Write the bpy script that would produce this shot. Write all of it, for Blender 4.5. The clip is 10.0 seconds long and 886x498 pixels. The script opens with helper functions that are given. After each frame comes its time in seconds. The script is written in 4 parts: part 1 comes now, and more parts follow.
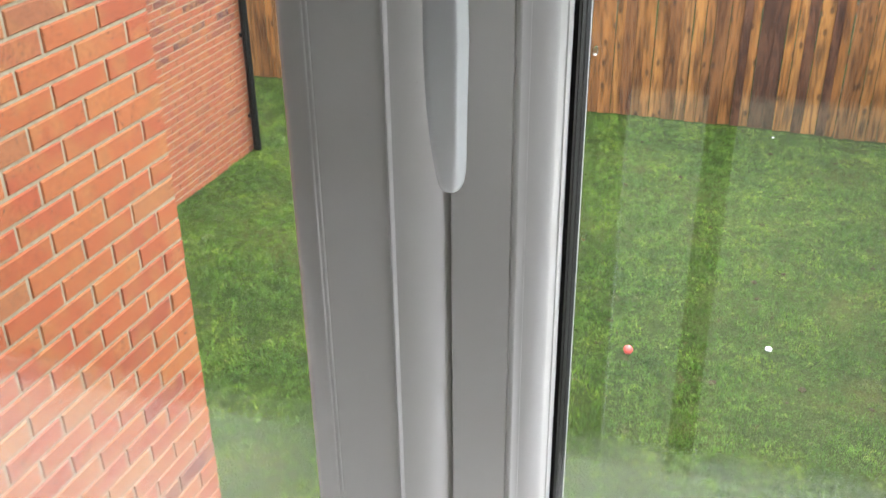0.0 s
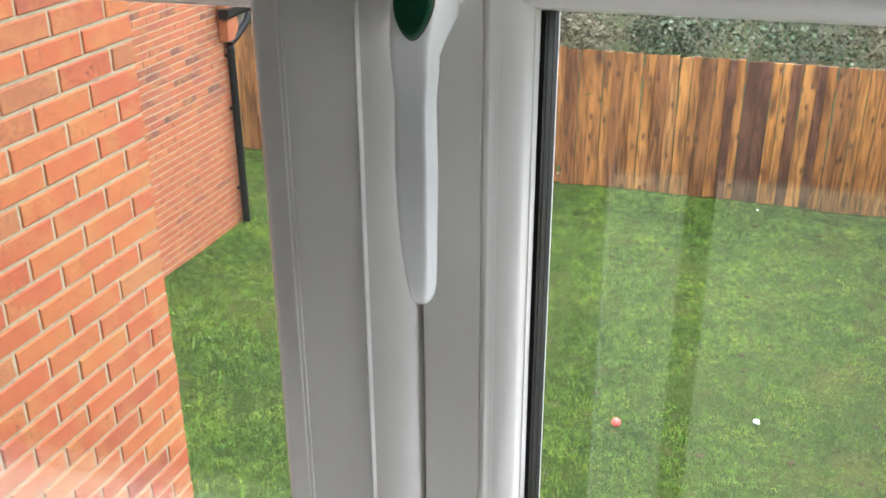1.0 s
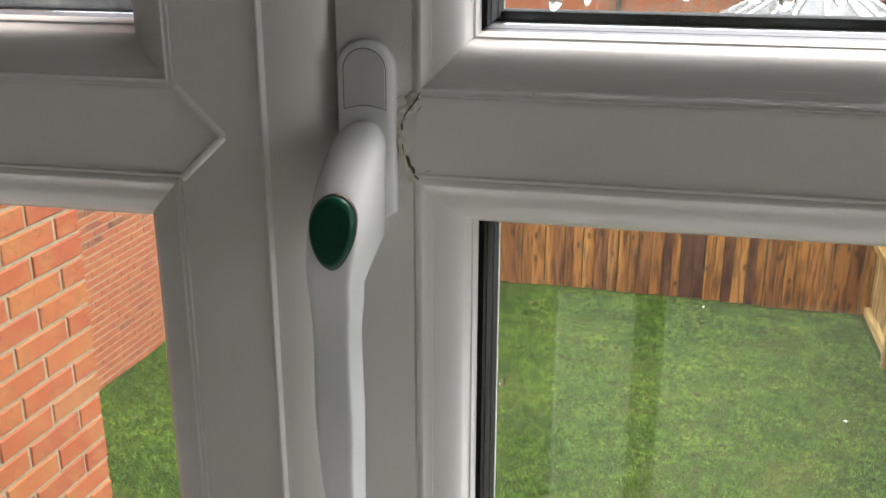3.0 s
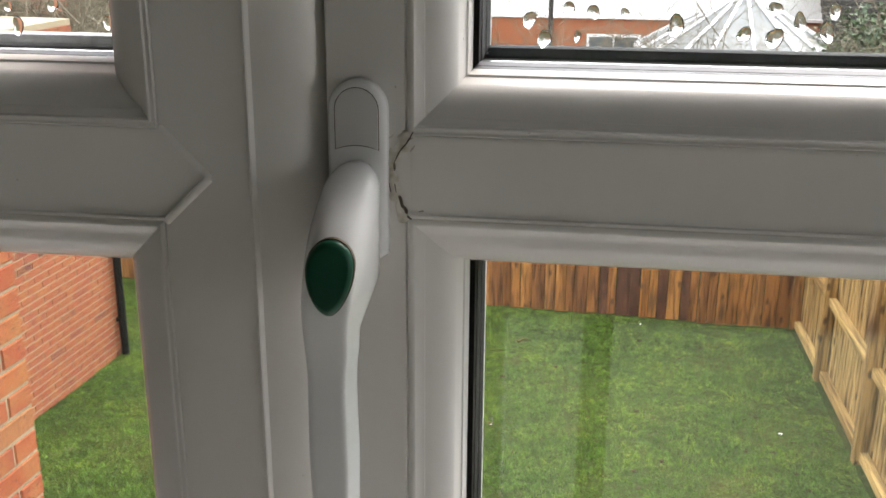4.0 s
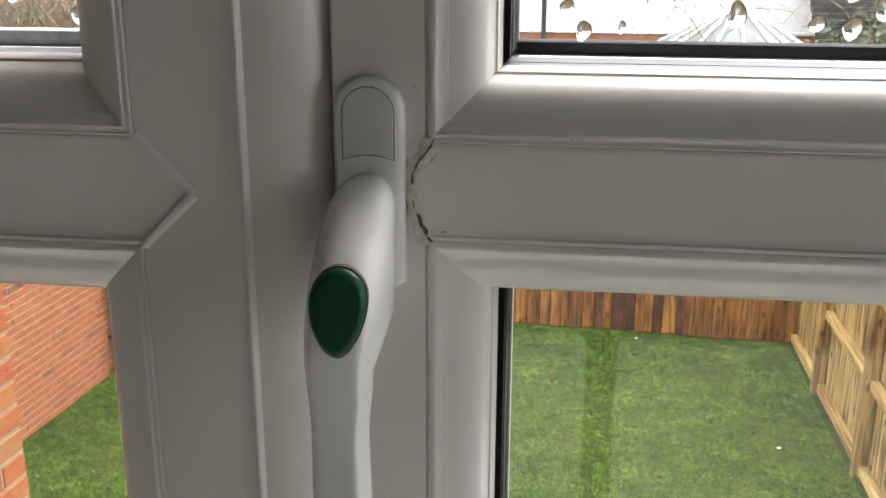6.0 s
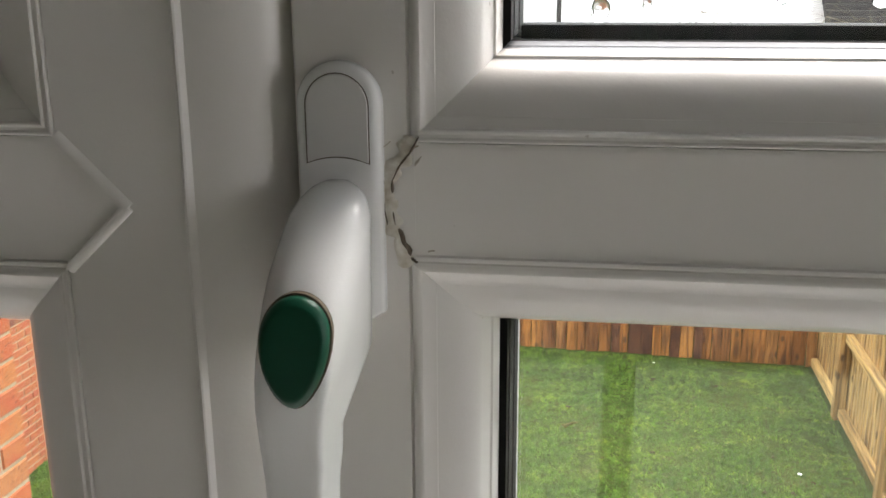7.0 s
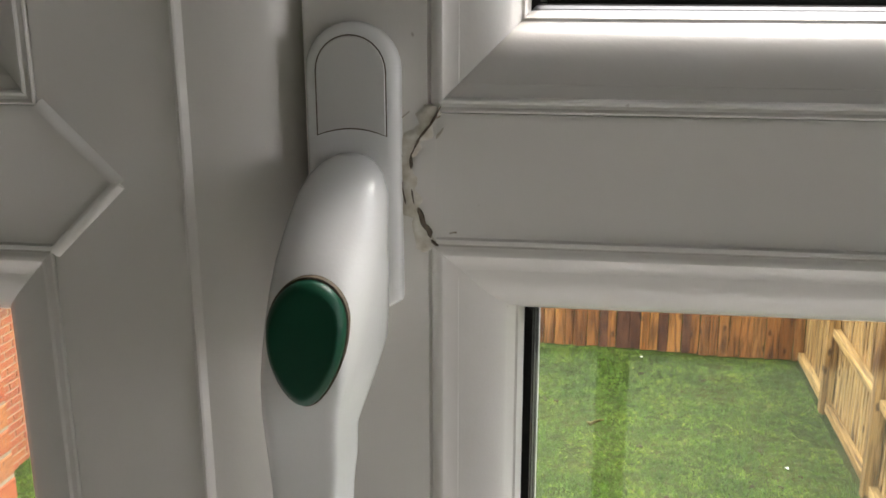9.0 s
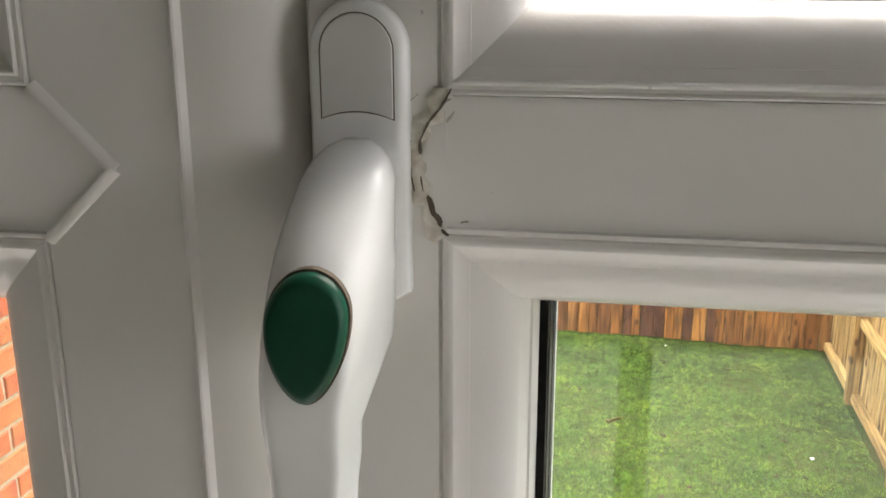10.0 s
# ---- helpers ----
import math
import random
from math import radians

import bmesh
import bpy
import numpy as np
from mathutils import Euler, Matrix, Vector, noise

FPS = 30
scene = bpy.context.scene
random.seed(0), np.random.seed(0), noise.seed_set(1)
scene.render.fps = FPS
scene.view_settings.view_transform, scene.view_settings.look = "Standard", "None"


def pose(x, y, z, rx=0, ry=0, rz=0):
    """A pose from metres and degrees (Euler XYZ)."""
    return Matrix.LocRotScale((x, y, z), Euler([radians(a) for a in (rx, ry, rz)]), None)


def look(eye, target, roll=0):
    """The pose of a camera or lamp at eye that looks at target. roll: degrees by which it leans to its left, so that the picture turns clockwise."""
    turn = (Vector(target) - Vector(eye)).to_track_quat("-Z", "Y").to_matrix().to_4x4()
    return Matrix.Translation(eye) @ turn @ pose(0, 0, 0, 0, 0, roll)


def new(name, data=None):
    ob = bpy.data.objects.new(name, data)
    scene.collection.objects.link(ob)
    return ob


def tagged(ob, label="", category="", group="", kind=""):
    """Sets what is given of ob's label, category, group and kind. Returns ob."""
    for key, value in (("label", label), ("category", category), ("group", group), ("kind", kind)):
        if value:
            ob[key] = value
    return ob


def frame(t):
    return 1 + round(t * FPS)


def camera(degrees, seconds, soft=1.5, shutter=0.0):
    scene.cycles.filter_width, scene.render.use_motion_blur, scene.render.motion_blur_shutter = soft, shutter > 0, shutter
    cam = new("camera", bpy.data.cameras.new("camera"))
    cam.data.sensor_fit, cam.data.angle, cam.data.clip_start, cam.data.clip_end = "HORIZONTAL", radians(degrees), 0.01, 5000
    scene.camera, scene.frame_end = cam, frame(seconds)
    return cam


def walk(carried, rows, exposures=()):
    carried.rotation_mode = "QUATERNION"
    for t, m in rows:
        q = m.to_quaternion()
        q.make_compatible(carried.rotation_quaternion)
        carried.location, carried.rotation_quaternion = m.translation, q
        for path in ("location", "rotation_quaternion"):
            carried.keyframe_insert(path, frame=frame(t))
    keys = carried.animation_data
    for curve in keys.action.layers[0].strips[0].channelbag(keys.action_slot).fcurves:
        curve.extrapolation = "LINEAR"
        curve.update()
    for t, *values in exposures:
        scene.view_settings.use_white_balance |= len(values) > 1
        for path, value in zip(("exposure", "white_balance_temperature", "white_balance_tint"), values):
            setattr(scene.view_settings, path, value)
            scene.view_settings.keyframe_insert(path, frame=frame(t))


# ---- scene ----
cam = camera(47.0, 10.0, soft=1.6)
PATH = [
    (0.0, 0.1058, -0.4019, 0.0162, 61.12, 0.63, 15.09), (0.5, 0.1173, -0.4289, 0.0423, 64.07, -0.21, 15.54),
    (1.0, 0.1184, -0.4184, 0.0466, 65.03, 0.27, 14.55), (1.5, 0.1287, -0.4093, 0.0562, 65.61, 0.55, 13.51),
    (2.0, 0.1303, -0.3961, 0.0604, 67.19, 0.74, 12.91), (2.5, 0.1107, -0.3646, 0.0635, 68.59, 0.21, 12.83),
    (3.0, 0.1098, -0.3505, 0.0767, 70.43, -0.06, 11.60), (4.5, 0.0725, -0.3449, 0.0815, 71.67, -0.56, 6.27),
    (5.0, 0.0650, -0.3404, 0.0793, 71.15, -0.70, 5.35), (6.5, 0.0715, -0.2621, 0.0588, 73.33, 0.19, 8.34),
    (7.0, 0.0699, -0.2388, 0.0500, 73.81, 0.34, 8.26), (7.5, 0.0639, -0.2352, 0.0469, 73.94, 0.19, 7.81),
    (8.0, 0.0590, -0.2289, 0.0441, 73.97, 0.46, 7.12), (8.5, 0.0565, -0.2229, 0.0407, 73.73, 0.22, 6.98),
    (9.0, 0.0585, -0.2186, 0.0406, 73.50, 0.09, 7.60), (9.5, 0.0596, -0.2113, 0.0386, 72.89, 0.11, 8.05),
    (10.0, 0.0599, -0.2066, 0.0379, 72.76, 0.15, 8.99),
]
EXPOSURES = [(0.0, 2.42, 6100, 13), (1.0, 2.64, 6100, 13), (2.0, 2.84, 6200, 13), (3.0, 2.34, 6450, 14), (4.5, 2.20, 6600, 14), (6.5, 2.40, 6600, 14), (8.0, 2.56, 6600, 14), (9.0, 2.56, 6650, 14), (9.5, 2.78, 6650, 14), (10.0, 2.86, 6700, 14)]
walk(cam, [(r[0], pose(*r[1:])) for r in PATH], EXPOSURES)

# ---- world and light ----
GROUND = -4.47
world = bpy.data.worlds.new("overcast_sky")
scene.world = world
world.use_nodes = True
wn, wl = world.node_tree.nodes, world.node_tree.links
sky = wn.new("ShaderNodeTexSky")
sky.sky_type, sky.sun_disc, sky.sun_elevation, sky.sun_rotation = "NISHITA", False, radians(46), radians(31)
cloud = wn.new("ShaderNodeMixRGB")
cloud.inputs["Fac"].default_value = 0.9
cloud.inputs["Color2"].default_value = (9.3, 9.6, 9.9, 1)
wl.new(sky.outputs["Color"], cloud.inputs["Color1"])
wl.new(cloud.outputs["Color"], wn["Background"].inputs["Color"])
wn["Background"].inputs["Strength"].default_value = 0.14
sun = new("sun", bpy.data.lights.new("sun", "SUN"))
sun.data.energy, sun.data.angle, sun.data.color = 1.4, radians(32), (1.0, 0.95, 0.88)
sun.matrix_world = look((4.5, 7.5, 9), (0, 0, 0))

# daylight of the room's second window, set in its opening in the wall behind the camera
glow = new("room_window_daylight", bpy.data.lights.new("room_window_daylight", "AREA"))
glow.data.shape, glow.data.size, glow.data.size_y, glow.data.energy = "RECTANGLE", 0.84, 1.00, 0.20
glow.data.color = (1.0, 0.985, 0.96)
glow.matrix_world = look((0.36, -1.54, -1.20), (0.36, 0.0, -1.20))


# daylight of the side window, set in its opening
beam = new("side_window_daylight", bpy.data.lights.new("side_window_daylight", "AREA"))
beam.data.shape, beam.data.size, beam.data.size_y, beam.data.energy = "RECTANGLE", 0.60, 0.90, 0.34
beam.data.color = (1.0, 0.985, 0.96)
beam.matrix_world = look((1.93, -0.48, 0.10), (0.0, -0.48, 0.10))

# ---- helpers ----
def finish(me, angle=32, smooth=True):
    if smooth:
        me.polygons.foreach_set("use_smooth", [True] * len(me.polygons))
        me.set_sharp_from_angle(angle=radians(angle))
    me.update()
    return me


def put(name, verts, faces, mat, parent=None, label="", smooth=True, angle=32):
    """One mesh object from generated geometry, with outward normals."""
    bm = bmesh.new()
    vs = [bm.verts.new(v) for v in verts]
    for f in faces:
        try:
            bm.faces.new([vs[i] for i in f])
        except ValueError:
            pass
    bmesh.ops.recalc_face_normals(bm, faces=bm.faces)
    return part(name, bm, mat, parent, label, smooth, angle)


def part(name, bm, mat, parent=None, label="", smooth=True, angle=32):
    me = bpy.data.meshes.new(name)
    bm.to_mesh(me)
    bm.free()
    me.materials.append(mat)
    finish(me, angle, smooth)
    ob = new(name, me)
    if parent:
        ob.parent = parent
    if label:
        tagged(ob, label)
    return ob


def thing(name, at, label, category, group="", kind=""):
    ob = new(name)
    ob.empty_display_size = 0.02
    ob.location = at
    return tagged(ob, label, category, group, kind)


def adopt(ob, parent):
    """Parent without moving: parts are modelled in world places."""
    ob.parent = parent
    ob.matrix_parent_inverse = Matrix.Translation(parent.location).inverted()
    return ob


def box_bm(bm, a, b, bevel=0.0):
    x0, y0, z0 = a
    x1, y1, z1 = b
    made = bmesh.ops.create_cube(bm, size=1.0)["verts"]
    for v in made:
        v.co = Vector(((x0 + x1) / 2 + v.co.x * (x1 - x0), (y0 + y1) / 2 + v.co.y * (y1 - y0), (z0 + z1) / 2 + v.co.z * (z1 - z0)))
    if bevel:
        edges = list({e for v in made for e in v.link_edges})
        bmesh.ops.bevel(bm, geom=edges, offset=bevel, segments=2, affect="EDGES", profile=0.6)
    return bm


def box(name, a, b, mat, parent=None, bevel=0.0, label=""):
    ob = part(name, box_bm(bmesh.new(), a, b, bevel), mat, None, label)
    return adopt(ob, parent) if parent else ob


def prism(name, poly, axis, lo, hi, mat, parent=None, label="", angle=32):
    """A closed outline swept straight along an axis: poly in (x, y) for axis z, (x, z) for axis y, (y, z) for axis x."""
    def at(p, h):
        return {"z": (p[0], p[1], h), "y": (p[0], h, p[1]), "x": (h, p[0], p[1])}[axis]
    n = len(poly)
    verts = [at(p, lo) for p in poly] + [at(p, hi) for p in poly]
    faces = [(i, (i + 1) % n, n + (i + 1) % n, n + i) for i in range(n)] + [tuple(range(n)), tuple(range(2 * n - 1, n - 1, -1))]
    ob = put(name, verts, faces, mat, None, label, True, angle)
    return adopt(ob, parent) if parent else ob


# ---- materials ----
def material(name, rough=0.5, metal=0.0, spec=0.5):
    m = bpy.data.materials.new(name)
    m.use_nodes = True
    b = m.node_tree.nodes["Principled BSDF"]
    b.inputs["Roughness"].default_value, b.inputs["Metallic"].default_value = rough, metal
    b.inputs["Specular IOR Level"].default_value = spec
    return m, m.node_tree.nodes, m.node_tree.links, b


def tex_noise(n, l, scale, detail=6, coord="Object", stretch=None, rough=0.55):
    co = n.new("ShaderNodeTexCoord")
    t = n.new("ShaderNodeTexNoise")
    t.inputs["Scale"].default_value, t.inputs["Detail"].default_value, t.inputs["Roughness"].default_value = scale, detail, rough
    if stretch:
        mp = n.new("ShaderNodeMapping")
        mp.inputs["Scale"].default_value = stretch
        l.new(co.outputs[coord], mp.inputs["Vector"])
        l.new(mp.outputs["Vector"], t.inputs["Vector"])
    else:
        l.new(co.outputs[coord], t.inputs["Vector"])
    return t


def ramp(n, l, src, stops):
    r = n.new("ShaderNodeValToRGB")
    while len(r.color_ramp.elements) < len(stops):
        r.color_ramp.elements.new(0.5)
    for e, (p, c) in zip(r.color_ramp.elements, stops):
        e.position, e.color = p, (*c, 1)
    l.new(src, r.inputs["Fac"])
    return r


def mix(n, l, kind, fac, a, b):
    m = n.new("ShaderNodeMixRGB")
    m.blend_type = kind
    for sock, val in (("Fac", fac), ("Color1", a), ("Color2", b)):
        if isinstance(val, (int, float)):
            m.inputs[sock].default_value = val
        elif isinstance(val, tuple):
            m.inputs[sock].default_value = (*val, 1)
        else:
            l.new(val, m.inputs[sock])
    return m.outputs["Color"]


def bump(n, l, b, src, strength, dist):
    bp = n.new("ShaderNodeBump")
    bp.inputs["Strength"].default_value, bp.inputs["Distance"].default_value = strength, dist
    l.new(src, bp.inputs["Height"])
    l.new(bp.outputs["Normal"], b.inputs["Normal"])


def pvc_material(name, base, rough, grime):
    m, n, l, b = material(name, rough)
    big = tex_noise(n, l, 9, 5)
    fine = tex_noise(n, l, 900, 3)
    specks = tex_noise(n, l, 170, 2)
    c = mix(n, l, "MIX", ramp(n, l, big.outputs["Fac"], [(0.2, (0, 0, 0)), (0.9, (grime,) * 3)]).outputs["Color"], base, (0.62, 0.57, 0.5))
    c = mix(n, l, "MIX", ramp(n, l, specks.outputs["Fac"], [(0.77, (0, 0, 0)), (0.80, (0.7, 0.7, 0.7))]).outputs["Color"], c, (0.33, 0.27, 0.22))
    l.new(c, b.inputs["Base Color"])
    bump(n, l, b, fine.outputs["Fac"], 0.12, 0.0003)
    return m


PVC = pvc_material("white_pvc", (0.75, 0.722, 0.688), 0.28, 0.12)
PVC_OUT = pvc_material("weathered_pvc", (0.66, 0.66, 0.67), 0.45, 0.6)
HANDLE = pvc_material("white_lacquer", (0.82, 0.82, 0.81), 0.15, 0.05)
CAP = pvc_material("matt_white_plastic", (0.66, 0.65, 0.64), 0.5, 0.25)


def plain_material(name, a, b2, scale, rough, bumpy=0.2, dist=0.0005, metal=0.0, spec=0.5):
    m, n, l, b = material(name, rough, metal, spec)
    t = tex_noise(n, l, scale, 6)
    l.new(ramp(n, l, t.outputs["Fac"], [(0.3, a), (0.7, b2)]).outputs["Color"], b.inputs["Base Color"])
    bump(n, l, b, t.outputs["Fac"], bumpy, dist)
    return m


GREEN = plain_material("green_plastic", (0.002, 0.056, 0.029), (0.0035, 0.070, 0.037), 60, 0.42, 0.05, spec=0.3)
RUBBER = plain_material("black_rubber", (0.004, 0.004, 0.004), (0.012, 0.011, 0.010), 220, 0.7, spec=0.12)
SPACER = plain_material("grey_spacer", (0.03, 0.03, 0.032), (0.06, 0.06, 0.065), 160, 0.6)
LEDGE = plain_material("weathered_grey_ledge", (0.28, 0.28, 0.29), (0.48, 0.48, 0.49), 160, 0.6)
# dark tone of gaps and cracks; in the sash gap it stands for shade
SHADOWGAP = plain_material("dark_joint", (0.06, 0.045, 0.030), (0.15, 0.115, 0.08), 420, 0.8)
SEALANT = plain_material("dirty_sealant", (0.52, 0.46, 0.37), (0.76, 0.73, 0.67), 330, 0.6, 0.4, 0.0006)
SMEAR = plain_material("brown_dirt", (0.22, 0.17, 0.12), (0.62, 0.57, 0.50), 420, 0.8, 0.3)
# unseen side walls: tones set so that more light bounces from the right
DARKWALL = plain_material("dark_wall_low_bounce", (0.13, 0.12, 0.11), (0.16, 0.15, 0.14), 14, 0.8, 0.1)
PALEWALL = plain_material("pale_wall_bounce", (0.50, 0.49, 0.47), (0.54, 0.53, 0.51), 14, 0.8, 0.1)
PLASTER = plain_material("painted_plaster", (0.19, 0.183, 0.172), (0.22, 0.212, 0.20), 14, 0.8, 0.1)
CEILING = plain_material("ceiling_paint", (0.28, 0.275, 0.265), (0.31, 0.305, 0.295), 10, 0.85, 0.1)
CARPET = plain_material("beige_carpet", (0.12, 0.108, 0.095), (0.17, 0.155, 0.14), 300, 0.95, 0.5, 0.004)
SILLBOARD = plain_material("white_sill_board", (0.86, 0.86, 0.86), (0.88, 0.88, 0.88), 12, 0.3, 0.05)
MORTAR = plain_material("mortar", (0.207, 0.164, 0.103), (0.304, 0.249, 0.164), 70, 0.9, 0.5, 0.003)
PIPE_BLACK = plain_material("black_pipe", (0.006, 0.006, 0.006), (0.010, 0.010, 0.010), 30, 0.4, spec=0.2)
RENDER = plain_material("white_render", (0.70, 0.69, 0.67), (0.76, 0.75, 0.73), 3, 0.85)
SLATE = plain_material("grey_slate", (0.022, 0.020, 0.020), (0.050, 0.046, 0.042), 5, 0.9, spec=0.15)
DARKGLASS = plain_material("far_window_glass", (0.04, 0.045, 0.05), (0.10, 0.11, 0.12), 2, 0.08)
POLY = plain_material("roof_glazing", (0.15, 0.155, 0.155), (0.20, 0.20, 0.195), 1.2, 0.3)
BARK = plain_material("bare_branch", (0.063, 0.047, 0.028), (0.214, 0.183, 0.126), 9, 0.85, 0.4, 0.01)
RED = plain_material("red_ball_plastic", (0.62, 0.07, 0.06), (0.72, 0.10, 0.08), 40, 0.4)
WHITEBIT = plain_material("white_litter", (0.72, 0.72, 0.70), (0.84, 0.84, 0.83), 50, 0.6)
SOIL = plain_material("dark_leaf_litter", (0.02, 0.016, 0.009), (0.06, 0.04, 0.02), 30, 0.9, spec=0.1)
TWIG = plain_material("dead_stalk", (0.09, 0.075, 0.02), (0.22, 0.18, 0.06), 300, 0.8, spec=0.2)


def glass_material():
    m, n, l, b = material("clear_glass", 0.0)
    out = n["Material Output"]
    clear, gloss, mx = n.new("ShaderNodeBsdfTransparent"), n.new("ShaderNodeBsdfGlossy"), n.new("ShaderNodeMixShader")
    facing, power, schlick = n.new("ShaderNodeLayerWeight"), n.new("ShaderNodeMath"), n.new("ShaderNodeMath")
    facing.inputs["Blend"].default_value = 0.5
    power.operation, schlick.operation = "POWER", "MULTIPLY_ADD"
    power.inputs[1].default_value, schlick.inputs[1].default_value, schlick.inputs[2].default_value = 5.0, 0.96, 0.04
    l.new(facing.outputs["Facing"], power.inputs[0])
    l.new(power.outputs[0], schlick.inputs[0])
    clear.inputs["Color"].default_value = (0.965, 0.975, 0.97, 1)
    gloss.inputs["Roughness"].default_value = 0.004
    for a, c in ((schlick.outputs[0], mx.inputs[0]), (clear.outputs[0], mx.inputs[1]), (gloss.outputs[0], mx.inputs[2]), (mx.outputs[0], out.inputs["Surface"])):
        l.new(a, c)
    return m


def drop_material():
    m, n, l, b = material("water_drop", 0.0)
    g = n.new("ShaderNodeBsdfGlass")
    g.inputs["IOR"].default_value, g.inputs["Roughness"].default_value = 1.33, 0.0
    l.new(g.outputs[0], n["Material Output"].inputs["Surface"])
    return m


GLASS, DROP = glass_material(), drop_material()


def brick_material(name, stops, per_island):
    m, n, l, b = material(name, 0.88, 0, 0.3)
    if per_island:
        rnd = n.new("ShaderNodeNewGeometry").outputs["Random Per Island"]
    else:
        rnd = n.new("ShaderNodeObjectInfo").outputs["Random"]
    base = ramp(n, l, rnd, stops).outputs["Color"]
    co, comb, shift = n.new("ShaderNodeTexCoord"), n.new("ShaderNodeCombineXYZ"), n.new("ShaderNodeVectorMath")
    shift.operation = "MULTIPLY_ADD"
    shift.inputs[1].default_value = (41, 23, 67)
    for k in range(3):
        l.new(rnd, comb.inputs[k])
    l.new(comb.outputs[0], shift.inputs[0])
    l.new(co.outputs["Object"], shift.inputs[2])
    cloud_, grit, pits = n.new("ShaderNodeTexNoise"), n.new("ShaderNodeTexNoise"), n.new("ShaderNodeTexNoise")
    for t, sc, de in ((cloud_, 11, 5), (grit, 130, 5), (pits, 95, 2)):
        t.inputs["Scale"].default_value, t.inputs["Detail"].default_value = sc, de
        l.new(shift.outputs[0], t.inputs["Vector"])
    c = mix(n, l, "MIX", ramp(n, l, cloud_.outputs["Fac"], [(0.46, (0, 0, 0)), (0.64, (0.55, 0.55, 0.55))]).outputs["Color"], base, (0.30, 0.135, 0.045))
    c = mix(n, l, "MULTIPLY", 0.7, c, ramp(n, l, grit.outputs["Fac"], [(0.32, (0.55, 0.48, 0.45)), (0.56, (1.08, 1.08, 1.08))]).outputs["Color"])
    c = mix(n, l, "MIX", ramp(n, l, pits.outputs["Fac"], [(0.64, (0, 0, 0)), (0.68, (0.8, 0.8, 0.8))]).outputs["Color"], c, (0.05, 0.02, 0.014))
    l.new(c, b.inputs["Base Color"])
    bump(n, l, b, grit.outputs["Fac"], 0.5, 0.004)
    return m


NEAR_STOPS = [(0.0, (0.290, 0.082, 0.029)), (0.3, (0.262, 0.062, 0.025)), (0.55, (0.300, 0.100, 0.032)), (0.7, (0.278, 0.072, 0.028)), (0.85, (0.205, 0.050, 0.026)), (0.93, (0.310, 0.128, 0.046)), (1.0, (0.165, 0.052, 0.030))]
FAR_STOPS = [(0.0, (0.260, 0.074, 0.034)), (0.5, (0.286, 0.088, 0.038)), (0.9, (0.252, 0.067, 0.034)), (1.0, (0.168, 0.055, 0.035))]
MIXED_STOPS = [(0.0, (0.260, 0.074, 0.034)), (0.4, (0.277, 0.084, 0.038)), (0.55, (0.176, 0.055, 0.034)), (0.75, (0.252, 0.071, 0.038)), (0.86, (0.118, 0.042, 0.030)), (1.0, (0.092, 0.038, 0.030))]
BRICK = brick_material("orange_brick", NEAR_STOPS, False)
BRICK_JOINED = brick_material("orange_brick_rest", NEAR_STOPS, True)
BRICK_FAR = brick_material("red_brick", FAR_STOPS, True)
BRICK_MIX = brick_material("mixed_red_brick", MIXED_STOPS, True)


